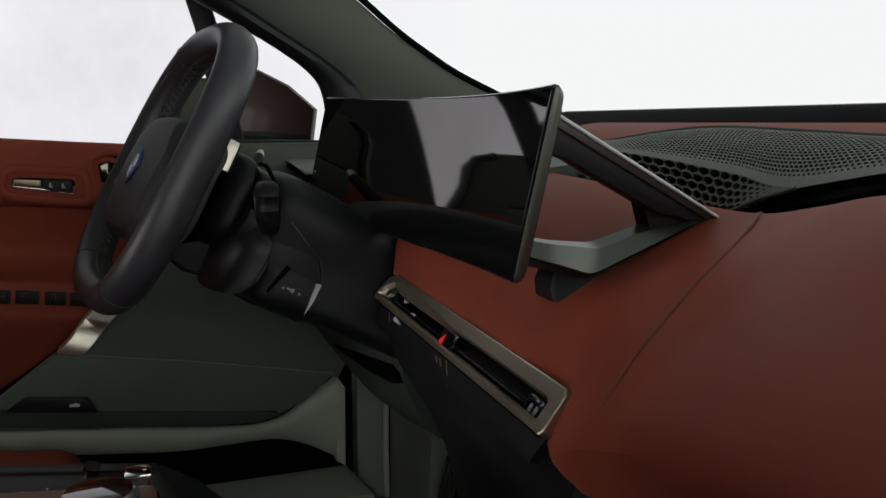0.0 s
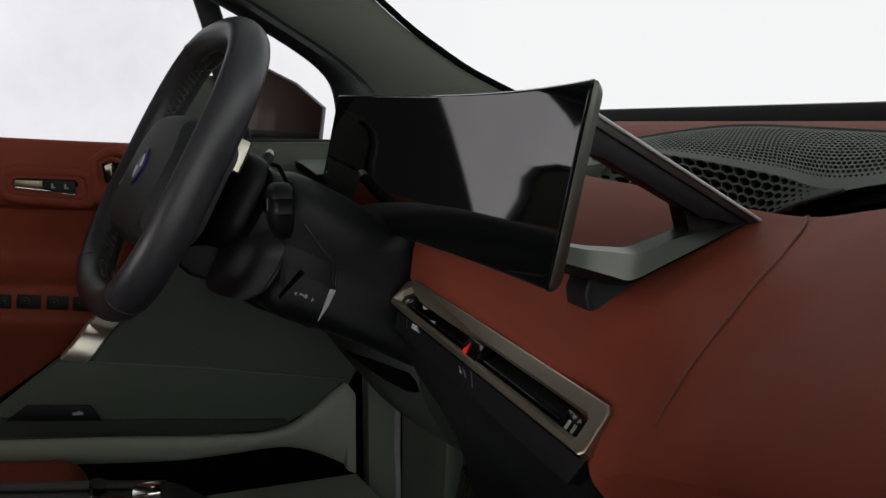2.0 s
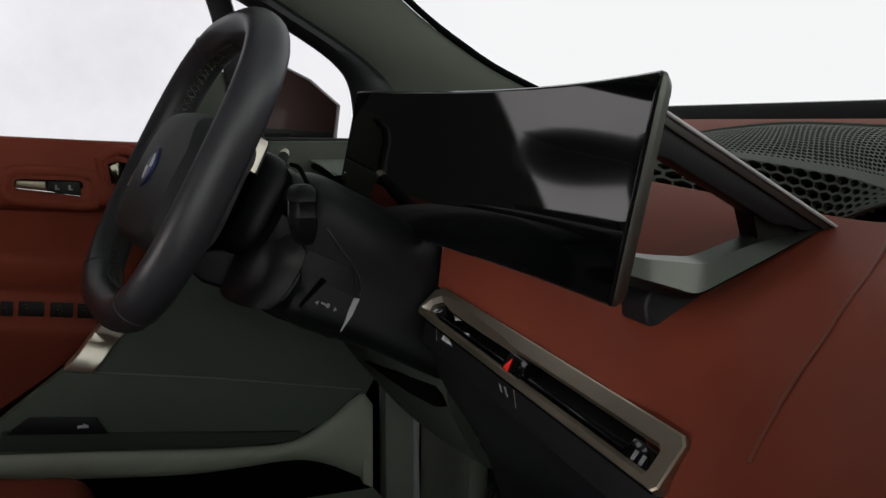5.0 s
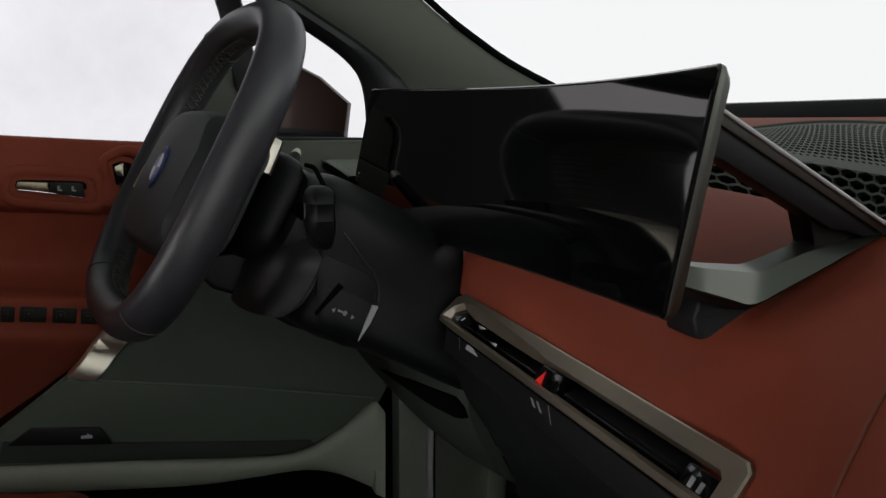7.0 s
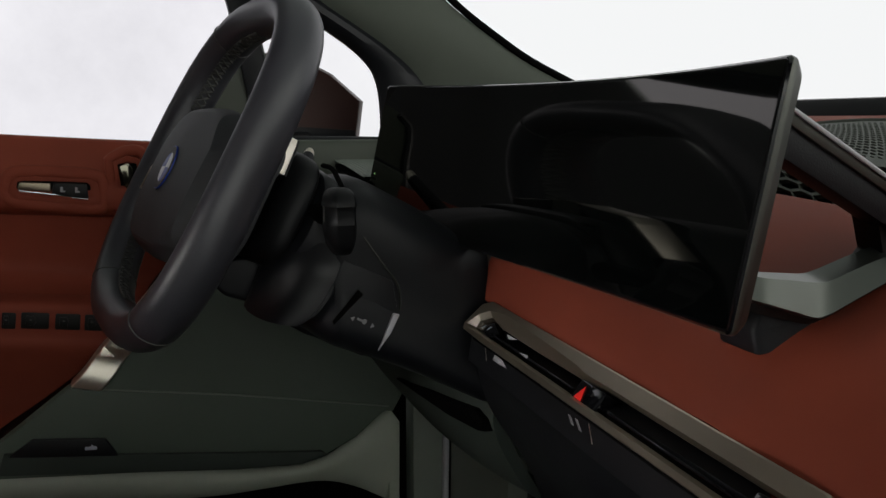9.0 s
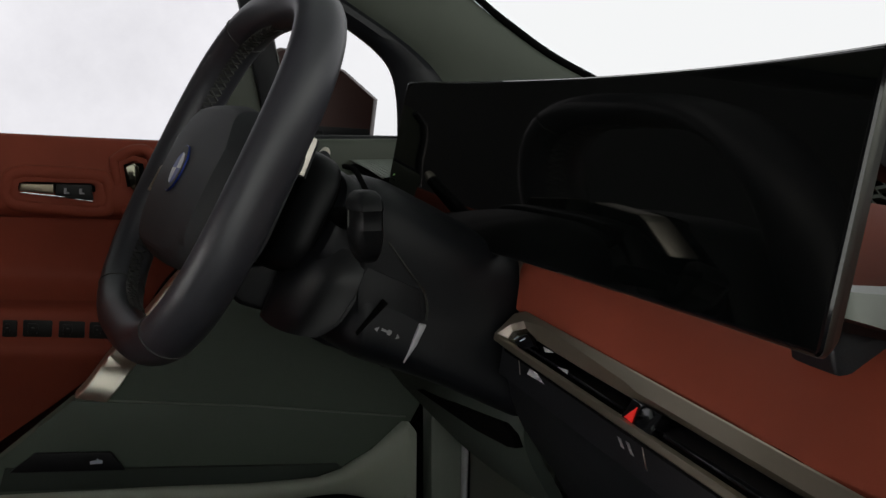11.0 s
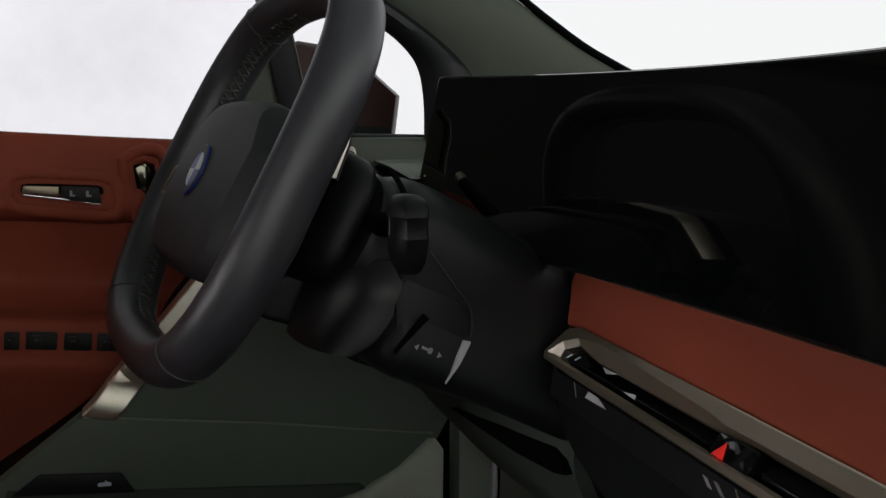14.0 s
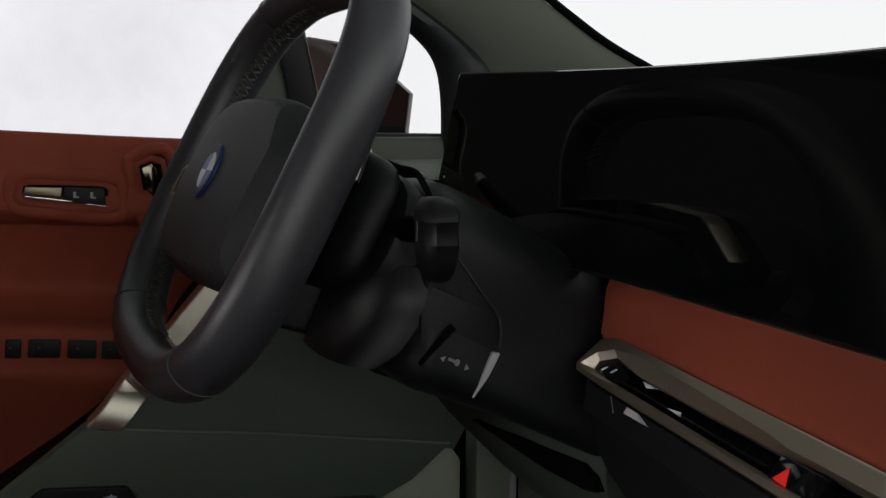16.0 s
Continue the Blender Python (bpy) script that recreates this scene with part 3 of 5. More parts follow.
# Brighter metal here paints the highlight on the frame's inner corner.
part("bezel_end", grid([at_vent([BEZ_FACE[-1], BEZ_FACE[0], BEZ_FACE[1]], 0.0034), at_vent([BEZ_IN[-1], BEZ_IN[0], BEZ_IN[1]], -0.0010), at_vent([BEZ_IN[-1], BEZ_IN[0], BEZ_IN[1]], -0.0060)]), CHAMPB, vent, "inner frame corner in brighter metal, painted as a highlight", angle=20)
part("duct", vplate(0.008, VW - 0.012, -VH + 0.004, -0.010, 0.004, -0.030), VOID, vent, "black duct behind the vanes")
part("duct_roof", vplate(0.008, VW - 0.012, -0.013, -0.009, 0.028, -0.030, 0.001), VOID, vent)
part("duct_sill", vplate(0.008, VW - 0.012, -VH + 0.002, -VH + 0.0055, 0.028, -0.030, 0.001), VOID, vent)
part("vane", vplate(0.032, 0.200, -0.0285, -0.0265, 0.012, -0.016, 0.0008, 0.0004), GLOSS, vent)
part("vane", vplate(0.252, VW - 0.055, -0.0290, -0.0270, 0.012, -0.016, 0.0008, 0.0004), GLOSS, vent)
key = part("seat_heat_key", plate([(0.0055, -0.0295), (0.0225, -0.0155), (0.047, -0.0232), (0.035, -0.0312)], VM @ Matrix.Translation((0, 0, -0.014)), 0.010, 0.0012), GLOSS, vent, "glossy black push key")
for dx, dy in ((0.0, 0.0), (0.0122, 0.0016)):
    part("mark", plate([(0.0080 + dx, -0.0277 + dy), (0.0102 + dx, -0.0277 + dy), (0.0147 + dx, -0.0230 + dy), (0.0125 + dx, -0.0230 + dy)], VM @ Matrix.Translation((0, 0, -0.0042)), 0.0005, 0), ENAMEL, key, "small white bar")
key = part("seat_heat_key", vplate(VW - 0.050, VW - 0.019, -VH + 0.007, -0.0175, 0.010, -0.012, 0.003), GLOSS, vent, "glossy black push key")
for x in (VW - 0.041, VW - 0.032):
    part("mark", vplate(x, x + 0.004, -0.031, -0.024, 0.0004, -0.0017, 0.0005, 0), WHITE, key)
key = part("hazard_key", vplate(0.209, 0.246, -VH + 0.0068, -0.0168, 0.012, -0.012, 0.002), GLOSS, vent, "black key with a red triangle")
tri = VM @ Matrix.Translation((0, 0, 0.0003))
part("red_triangle", plate([(0.2130, -0.0320), (0.2240, -0.0326), (0.2195, -0.0212)], tri, 0.0005, 0), REDSIGN, key, "lit red warning triangle")
# Pale tabs painted where the vanes catch a white reflection.
for tab in ([(0.0612, -0.0193), (0.0820, -0.0188), (0.0686, -0.0226)], [(0.0986, -0.0276), (0.1149, -0.0250), (0.1160, -0.0283)]):
    part("vane_glint", plate(tab, VM @ Matrix.Translation((0, 0, -0.004)), 0.0006, 0), SATIN, vent, "pale tab painted as a glint on a vane")

# gloss panel right under the frame
pm = VM @ Matrix.Translation((0, -0.0400, 0)) @ Matrix.Rotation(radians(22), 4, "X")
part("lower_panel", plate([(-0.006, 0.0), (VW - 0.004, 0.0), (VW - 0.02, -0.026), (0.0, -0.026)], pm @ Matrix.Translation((0, 0, -0.016)), 0.010, 0.001), SOFT, vent, "black panel under the vent frame")


def slanted(a, b, w):
    """The outline of a bar of width w from a to b."""
    return [(a[0] - w / 2, a[1]), (a[0] + w / 2, a[1]), (b[0] + w / 2, b[1]), (b[0] - w / 2, b[1])]


pz = pm @ Matrix.Translation((0, 0, -0.0058))
for a, b in (((0.2093, -0.0085), (0.2166, -0.0135)), ((0.2199, -0.0078), (0.2293, -0.0137))):
    part("defrost_mark", plate(slanted(a, b, 0.0042), pz, 0.0005, 0), WHITE, vent, "white defroster mark")
for a, b in (((0.2376, -0.0048), (0.2488, -0.0166)), ((0.033, -0.002), (0.043, -0.0142))):
    part("key_gap", plate(slanted(a, b, 0.0010), pz, 0.0005, 0), CHAMPB, vent)
# Another glint painted as a pale tab, under the frame.
for tab in ([(0.0600, 0.0000), (0.0880, -0.0085), (0.0560, -0.0098)],):
    part("vane_glint", plate(tab, pz, 0.0005, 0), SATIN, vent, "pale tab painted as a glint")

# ---- centre stack and driver's knee area ----
stack = thing("centre_stack", "dark plastic centre stack falling away below the vent", "centre stack")
part("face", loft([[(x, 0.272, 0.985), (x, 0.270, 0.950), (x, 0.285, 0.90), (x + 0.02, 0.33, 0.82), (x + 0.02, 0.36, 0.70), (x + 0.02, 0.36, 0.54)] for x in (-1.0, -0.85, -0.68, -0.535)]
                  , 20, 12, (0, 0.02, 0)), SOFT, stack)
part("passenger_lower", loft([[(x, 0.290, 0.955), (x, 0.282, 0.90), (x, 0.29, 0.82), (x, 0.34, 0.70)] for x in (-0.545, -0.4, -0.2, 0.06)], 12, 10, (0, 0.02, 0)), SOFT, stack)

knee = thing("knee_panel", "black plastic knee panel beside the steering column with an adjuster symbol", "knee panel")
part("flank", loft([
    [(-1.16, 0.080, 1.045), (-1.10, 0.085, 1.050), (-1.066, 0.090, 1.045), (-1.058, 0.090, 1.025), (-1.062, 0.088, 1.003), (-1.12, 0.085, 0.992)],
    [(-1.15, 0.118, 1.075), (-1.07, 0.122, 1.078), (-1.028, 0.126, 1.066), (-1.022, 0.126, 1.030), (-1.024, 0.124, 0.980), (-1.12, 0.12, 0.965)],
    [(-1.15, 0.140, 1.132), (-1.07, 0.146, 1.136), (-1.020, 0.150, 1.112), (-1.017, 0.150, 1.040), (-1.019, 0.148, 0.972), (-1.12, 0.145, 0.950)],
    [(-1.14, 0.20, 1.112), (-1.06, 0.208, 1.112), (-1.010, 0.212, 1.080), (-1.012, 0.212, 1.010), (-1.014, 0.210, 0.944), (-1.12, 0.21, 0.93)],
    [(-1.12, 0.288, 1.062), (-1.05, 0.290, 1.062), (-1.016, 0.288, 1.050), (-1.010, 0.284, 0.970), (-1.010, 0.287, 0.904), (-1.12, 0.29, 0.89)]],
    28, 34, (-0.015, 0, 0)), SOFT, knee)
KX = -1.011
face = part("adjuster_face", prism([(KX - 0.006, 0.128, 1.046), (KX - 0.005, 0.138, 1.060), (KX, 0.186, 1.037), (KX, 0.1895, 1.009), (KX - 0.004, 0.172, 0.968), (KX - 0.006, 0.128, 0.985)], (-0.012, 0, 0), 0.002), SOFT, knee)
# Black patch on the face paints the slot's darkness; nothing is cut in.
part("slot", prism([(KX + 0.0005, 0.150, 1.031), (KX + 0.0005, 0.155, 1.026), (KX - 0.003, 0.126, 0.997), (KX - 0.003, 0.1245, 1.001)], (0.0008, 0, 0), 0), VOID, face, "raised black patch painted as a dark slot")
km = frame_of((KX + 0.0012, 0.153, 1.000), (0.07, 0.9, -0.44), (0, 0.44, 0.9)) @ Matrix.Scale(0.85, 4)
part("arrow", plate([(-0.0135, -0.002), (-0.0095, -0.0045), (-0.0095, 0.0015)], km, 0.0006, 0), WHITE, face, "small white arrow")
part("arrow", plate([(0.0165, -0.001), (0.0125, -0.004), (0.0125, 0.002)], km, 0.0006, 0), WHITE, face, "small white arrow")
part("wheel_sign", plate([(-0.006, -0.0012), (0.001, -0.0012), (0.002, -0.003), (0.005, -0.003), (0.006, 0.0), (0.005, 0.003), (0.002, 0.003), (0.001, 0.0012), (-0.006, 0.0016)], km, 0.0006, 0), WHITE, face, "small white adjuster symbol")
part("fin_ribbon", tube(spline([(-1.013, 0.157, 1.082), (-1.008, 0.176, 1.053), (-1.006, 0.188, 1.036), (-1.007, 0.1915, 1.020), (-1.009, 0.191, 1.008)], 16), [0.0009 + 0.0003 * math.sin(k / 5) for k in range(16)], 6, flat=1.0), EDGE, knee, "thin satin accent line")
part("fin_blade", prism([(-1.0035, 0.1835, 1.006), (-1.0035, 0.190, 1.0045), (-1.005, 0.181, 0.986), (-1.008, 0.169, 0.968)], (-0.004, 0, 0), 0.0006), SATIN, knee, "pointed satin accent blade")
part("knee_roll", loft([
    [(-1.012, 0.300, 0.905), (-1.013, 0.294, 0.884), (-1.015, 0.300, 0.858), (-1.020, 0.320, 0.820), (-1.030, 0.35, 0.78), (-1.030, 0.40, 0.76)],
    [(-1.10, 0.262, 0.915), (-1.10, 0.266, 0.884), (-1.10, 0.272, 0.862), (-1.10, 0.290, 0.825), (-1.10, 0.32, 0.79), (-1.10, 0.37, 0.77)],
    [(-1.20, 0.225, 0.920), (-1.20, 0.240, 0.888), (-1.20, 0.252, 0.868), (-1.20, 0.272, 0.832), (-1.20, 0.30, 0.80), (-1.20, 0.35, 0.78)],
    [(-1.38, 0.200, 0.930), (-1.38, 0.225, 0.900), (-1.38, 0.240, 0.876), (-1.38, 0.262, 0.842), (-1.38, 0.29, 0.81), (-1.38, 0.34, 0.79)]], 20, 24, (0, 0.015, 0)), ROLL, knee, "dark grey lower knee roll")
# Solid black shape on the roll paints the shade of an open slot.
part("pocket", prism([(-1.193, 0.2465, 0.8790), (-1.120, 0.2655, 0.8850), (-1.0343, 0.2895, 0.8875), (-1.020, 0.2935, 0.8800), (-1.0165, 0.2960, 0.8670), (-1.030, 0.2925, 0.8640), (-1.080, 0.2770, 0.8660), (-1.130, 0.2640, 0.8710)], (0, -0.009, 0), 0.0008), VOID, knee, "raised black shape painted as the dark of a storage slot")


def bulge_row(z0, z1, y0, y1, x1, xs=-1.09):
    """A quarter turn from the side facing the driver to a sharp edge beside the adjuster."""
    row = []
    for k in range(17):
        a = math.pi / 2 * k / 16
        row.append(Vector((xs + (x1 - xs) * math.sin(a), y1 - (y1 - y0) * math.cos(a), z0 + (z1 - z0) * k / 16)))
    return row + [Vector((x1 - 0.010, y1 + 0.004, z1 - 0.001))]


knots = spline([(1.092, 1.070, 0.086), (1.064, 1.0495, 0.073), (1.040, 1.030, 0.063), (1.020, 1.008, 0.054), (1.006, 0.997, 0.048)], 17)
ends = spline([(0.140, -1.024, 0), (0.1315, -1.0145, 0), (0.122, -1.0148, 0), (0.106, -1.0160, 0), (0.090, -1.0190, 0)], 17)
part("bulge", shell([bulge_row(k.x, k.y, k.z, e.x, e.y) for k, e in zip(knots, ends)], (-0.006, 0.006, 0)), COLUMN, knee, "rounded black cover beside the column", angle=50)
# ---- steering wheel ----
wheel = thing("steering_wheel", "black leather steering wheel with cross-stitched inner seam", "steering wheel")
WC = Vector((-1.1524, 0.0118, 1.1465))
LEAN, TOE = radians(28.05), radians(10.07)
WU = Vector((math.cos(TOE), math.sin(TOE), 0))
WN = Vector((math.sin(TOE) * math.cos(LEAN), -math.cos(TOE) * math.cos(LEAN), math.sin(LEAN)))
WV = WN.cross(WU)
HALF_W, HALF_H, POWER = 0.1734, 0.1790, 3.0
RIM_A, RIM_B = 0.0194, 0.0245


def wheel_at(a, k=1.0, out=0.0):
    """A point at angle a on the rim's centre line scaled by k, out towards the driver."""
    c, s = math.cos(a), math.sin(a)
    r = (abs(c / HALF_W) ** POWER + abs(s / HALF_H) ** POWER) ** (-1 / POWER) * k
    return WC + WU * (r * c) + WV * (r * s) + WN * out


def rim_mesh():
    rows, n, sides = [], 160, 20
    for i in range(n):
        a = 2 * math.pi * i / n
        p = wheel_at(a)
        t = (wheel_at(a + 0.01) - wheel_at(a - 0.01)).normalized()
        o = t.cross(WN).normalized()
        row = []
        for k in range(sides):
            w = 2 * math.pi * k / sides
            row.append(p + o * (RIM_A * math.cos(w)) + WN * (RIM_B * math.sin(w)))
        rows.append(row)
    return grid(rows, close_u=True, close_v=True)


part("rim", rim_mesh(), RIM, wheel)
for a in (-52, -128, 126):
    a = radians(a)
    p, t = wheel_at(a), (wheel_at(a + 0.01) - wheel_at(a - 0.01)).normalized()
    o = t.cross(WN).normalized()
    part("leather_joint", tube([p + o * (RIM_A * 1.012 * math.cos(w)) + WN * (RIM_B * 1.012 * math.sin(w)) for w in [2 * math.pi * k / 24 for k in range(24)]], 0.0007, 5, closed=True, up=t), LACE, wheel)


def lacing(a0, a1, n):
    """Cross-stitches along the rim's inner side."""
    bm = bmesh.new()
    for i in range(n):
        a, b = a0 + (a1 - a0) * i / n, a0 + (a1 - a0) * (i + 0.8) / n
        for s in (1, -1):
            pts = []
            for k in range(4):
                f = k / 3
                w = math.pi + s * (f - 0.5) * 0.52 - 0.15
                ang = a + (b - a) * f
                p, t = wheel_at(ang), (wheel_at(ang + 0.01) - wheel_at(ang - 0.01)).normalized()
                o = t.cross(WN).normalized()
                pts.append(p + o * (RIM_A * 1.02 * math.cos(w)) + WN * (-RIM_B * 1.02 * math.sin(w)))
            tube(pts, 0.0017, 5, up=WN, bm=bm)
    return bm


part("lacing", lacing(radians(96), radians(262), 52), LACE, wheel, "black cross-stitched lacing")["kind"] = "stuff"


def hub_shape():
    """The airbag cover: a wide rounded shield with a crease, beyond which its side falls back as a flat facet."""
    def right(v):
        return 0.137 * max(0.0, 1 - abs((v + 0.0205) / 0.084) ** 3.4) ** (1 / 3.4)

    def crease(v):
        return 0.088 + 0.026 * min(1.0, max(0.0, (0.050 - v) / 0.038)) - 0.004 * min(1.0, max(0.0, -v / 0.08))
    rows = []
    for j in range(41):
        v = -0.0205 + 0.0838 * math.sin(math.pi * (j / 40 - 0.5))
        a, b = -right(v) * 0.79, right(v)
        c = min(crease(v), b * 0.985)
        us = [a + (c - a) * (0.5 - 0.5 * math.cos(math.pi * k / 22)) if k < 11 else a + (c - a) * (0.5 + 0.5 * (k - 11) / 11) for k in range(23)]
        us += [c + (b - c) * k / 10 for k in range(1, 11)]
        row = []
        for u in us:
            rho = (abs(u / (0.137 if u > 0 else 0.1082)) ** 3.4 + abs((v + 0.0205) / 0.084) ** 3.4) ** (1 / 3.4)
            out = 0.0275 - 0.006 * (u / 0.137) ** 2 - 0.005 * ((v + 0.0205) / 0.084) ** 2 - 0.016 * max(0.0, (rho - 0.84) / 0.16) ** 2.2
            row.append(WC + WU * u + WV * v + WN * (out - 0.42 * max(0.0, u - c)))
        rows.append(row)
    return shell(rows, -WN * 0.035)


part("hub", hub_shape(), HUB, wheel, "smooth black airbag cover", angle=13)
bm = loft([[WC - WU * x + WV * (h - 0.028) + WN * o for h, o in ((-hh, -0.02), (-hh * 0.7, -0.004), (0, 0.000), (hh * 0.7, -0.004), (hh, -0.02))]
           for x, hh in ((0.10, 0.050), (0.125, 0.036), (0.145, 0.030), (0.166, 0.026))], 12, 10, -WN * 0.014)
part("spoke", bm, BLACK, wheel)
m = frame_of(WC + WN * 0.0125, WU, WV)
part("spoke_frame", ring([(-0.098, 0.004), (-0.1474, -0.0157), (-0.1544, -0.0450), (-0.096, -0.048)], [(-0.102, -0.001), (-0.1440, -0.0180), (-0.1505, -0.0415), (-0.103, -0.044)], m, 0.003), CHAMP, wheel, "champagne metal key frame")
part("key_pad", plate([(-0.100, 0.002), (-0.1455, -0.0168), (-0.1525, -0.0435), (-0.100, -0.0462)], m, 0.0015, 0.0004), GLOSS, wheel, "glossy black key pad")

em = frame_of(WC - WV * 0.0158 + WN * 0.0275, WU, WV)
disc = lambda r, n=36: [(r * math.cos(2 * math.pi * k / n), r * math.sin(2 * math.pi * k / n)) for k in range(n)]
emblem = part("emblem", plate(disc(0.0244), em, 0.0010, 0.0003), EDGE, wheel, "round enamel badge with blue and white quarters")
part("blue_rim", ring(disc(0.0246), disc(0.0234), em, 0.0014), BLUE, emblem)
part("dark_ring", ring(disc(0.0238), disc(0.0168), em @ Matrix.Translation((0, 0, 0.001)), 0.0008), BLACK, emblem)
for q in range(4):
    arc = [(0, 0)] + [(0.0164 * math.cos(radians(90 * q + 10 * k)), 0.0164 * math.sin(radians(90 * q + 10 * k))) for k in range(10)]
    part("quarter", plate(arc, em @ Matrix.Translation((0, 0, 0.001)), 0.0008, 0), BLUE if q % 2 else ENAMEL, emblem)

for s in (1, -1):
    outline = [(0.020, 0.069, 0.042), (0.086, 0.0625, 0.042), (0.092, 0.0560, 0.041), (0.108, 0.0220, 0.038), (0.060, 0.020, 0.038)]
    paddle = part("paddle", prism([WC + WU * (x * s) + WV * h - WN * d for x, h, d in outline], -WN * 0.017, 0.0015), CHAMPB, wheel, "bright metal shift paddle")
    # Added black backing darkens the paddle as reflected in the display.
    part("paddle_dimmer", prism([WC + WU * ((x - 0.0005) * s) + WV * (h - 0.0005) - WN * (d + 0.0172) for x, h, d in outline], -WN * 0.002, 0.0004), BLACK, paddle, "black backing added to dim the paddle's reflection")

# ---- steering column ----
column = thing("steering_column", "black plastic steering column shroud with stalk", "steering column")


def column_ring(d, rw, rh, dz=0.0, power=2.6):
    c = WC - WN * d + WV * dz
    out = []
    for k in range(64):
        a = 2 * math.pi * k / 64
        cs, sn = math.cos(a), math.sin(a)
        q = (abs(cs / rw) ** power + abs(sn / rh) ** power) ** (-1 / power)
        out.append(c + WU * q * cs + WV * q * sn)
    return out


part("boss", grid([column_ring(d, w, h, -0.006) for d, w, h in ((0.012, 0.060, 0.045), (0.040, 0.062, 0.046), (0.068, 0.064, 0.046))], close_u=True, caps=True), VOID, column)
PROFILE = spline([(0.056, 0.080, 0.046), (0.058, 0.100, 0.055), (0.063, 0.110, 0.0600), (0.070, 0.117, 0.0625), (0.078, 0.121, 0.0625), (0.0855, 0.121, 0.0615), (0.0880, 0.117, 0.0575)], 32)
part("collar", grid([column_ring(p.x, p.y, p.z, -0.0065, 4.2) for p in PROFILE], close_u=True, caps=True), COLLAR, column, angle=60)
part("gap_ring", grid([column_ring(d, 0.118, 0.056, -0.008, 4.2) for d in (0.084, 0.102)], close_u=True, caps=True), VOID, column, "dark gap behind the collar")
part("shroud", grid([column_ring(d, w, h, z, 3.2) for d, w, h, z in ((0.090, 0.128, 0.052, -0.008), (0.092, 0.136, 0.057, -0.008), (0.096, 0.139, 0.0585, -0.008), (0.13, 0.140, 0.060, -0.012), (0.20, 0.130, 0.066, -0.02), (0.27, 0.11, 0.072, -0.03))], close_u=True, caps=True), SOFT, column)
at_wheel = lambda u, v, n: WC + WU * u + WV * v + WN * n
# Half-sunk black tube paints the dark of a gap in the shroud.
part("shroud_joint", tube(spline([at_wheel(0.100, 0.0500, -0.0890), at_wheel(0.122, 0.0485, -0.0905), at_wheel(0.1345, 0.0410, -0.0960), at_wheel(0.1375, 0.0310, -0.1080), at_wheel(0.1385, 0.0240, -0.1180)], 24), 0.0026, 8), VOID, column, "black tube drawn as the dark gap over the shroud")
low = [(0.000, 1.050), (0.012, 1.034), (0.030, 1.0145), (0.061, 1.004), (0.080, 0.988), (0.112, 0.967), (0.150, 0.951), (0.178, 0.935), (0.20, 1.0), (0.12, 1.06)]
part("lower_shroud", prism([(-1.10, y, z) for y, z in low], (-0.11, 0, 0), 0.006, 3), SOFT, column)


def stalk_ring(z, cx, cy, w, d):
    """An eight-cornered section of the stalk at height z."""
    k = 0.30
    pts = ((-1, k - 1), (k - 1, -1), (1 - k, -1), (1, k - 1), (1, 1 - k), (1 - k, 1), (k - 1, 1), (-1, 1 - k))
    return [Vector((cx + a * w, cy + b * d + a * 0.003, z)) for a, b in pts]


STALK = ((1.1385, -0.968, 0.1235, 0.003, 0.003), (1.1375, -0.966, 0.1230, 0.009, 0.007), (1.1340, -0.963, 0.1225, 0.0135, 0.0105), (1.1275, -0.960, 0.1220, 0.0160, 0.0125), (1.1205, -0.959, 0.1215, 0.0165, 0.0130),
         (1.1195, -0.959, 0.1215, 0.0156, 0.0122), (1.1030, -0.960, 0.1220, 0.0156, 0.0122), (1.1020, -0.960, 0.1220, 0.0160, 0.0126), (1.0900, -0.963, 0.1230, 0.0150, 0.0118), (1.0790, -0.966, 0.1240, 0.0125, 0.0100), (1.0710, -0.969, 0.1250, 0.0085, 0.0070), (1.0680, -0.971, 0.1255, 0.004, 0.0035))
part("stalk", grid([stalk_ring(1.105 + (z - 1.105) * 0.88, cx, cy, w * 0.90, d * 0.90) for z, cx, cy, w, d in STALK], close_u=True, caps=True), COLLAR, column, "blocky faceted dark control stalk", angle=40)
part("stalk_arm", tube([(-1.07, 0.118, 1.10), (-1.02, 0.122, 1.105), (-0.965, 0.124, 1.108)], [0.012, 0.010, 0.009], 12), VOID, column)
# Lighter strip draws the glint down the stalk's edge.
part("stalk_glint", prism([(-0.9665, 0.1090, 1.121), (-0.9665, 0.1098, 1.121), (-0.9665, 0.1092, 1.104), (-0.9665, 0.1084, 1.104)], (0.0022, 0, 0), 0), PEWTER, column, "thin metal strip painted as a glint on the stalk")

left = part("left_stalk", tube(spline([(-1.24, 0.125, 1.110), (-1.27, 0.140, 1.128), (-1.304, 0.156, 1.149)], 10), [0.010, 0.010, 0.0095, 0.009, 0.0088, 0.0085, 0.0082, 0.008, 0.0078, 0.0075], 12), SOFT, column, "dark indicator stalk")
part("tip", tube([(-1.303, 0.1555, 1.148), (-1.308, 0.158, 1.1525), (-1.312, 0.160, 1.156)], [0.0074, 0.0066, 0.0045], 12), CHAMPB, left, "bright metal stalk tip")
# ---- driver's door ----
door = thing("driver_door", "closed driver's door trimmed in cognac leather", "car door")


def door_front(z):
    """How far forward the door trim reaches at height z: a slanting edge."""
    return -0.145 + (z - 0.85) * 0.80 if z > 0.85 else -0.145 + (z - 0.85) * 1.22


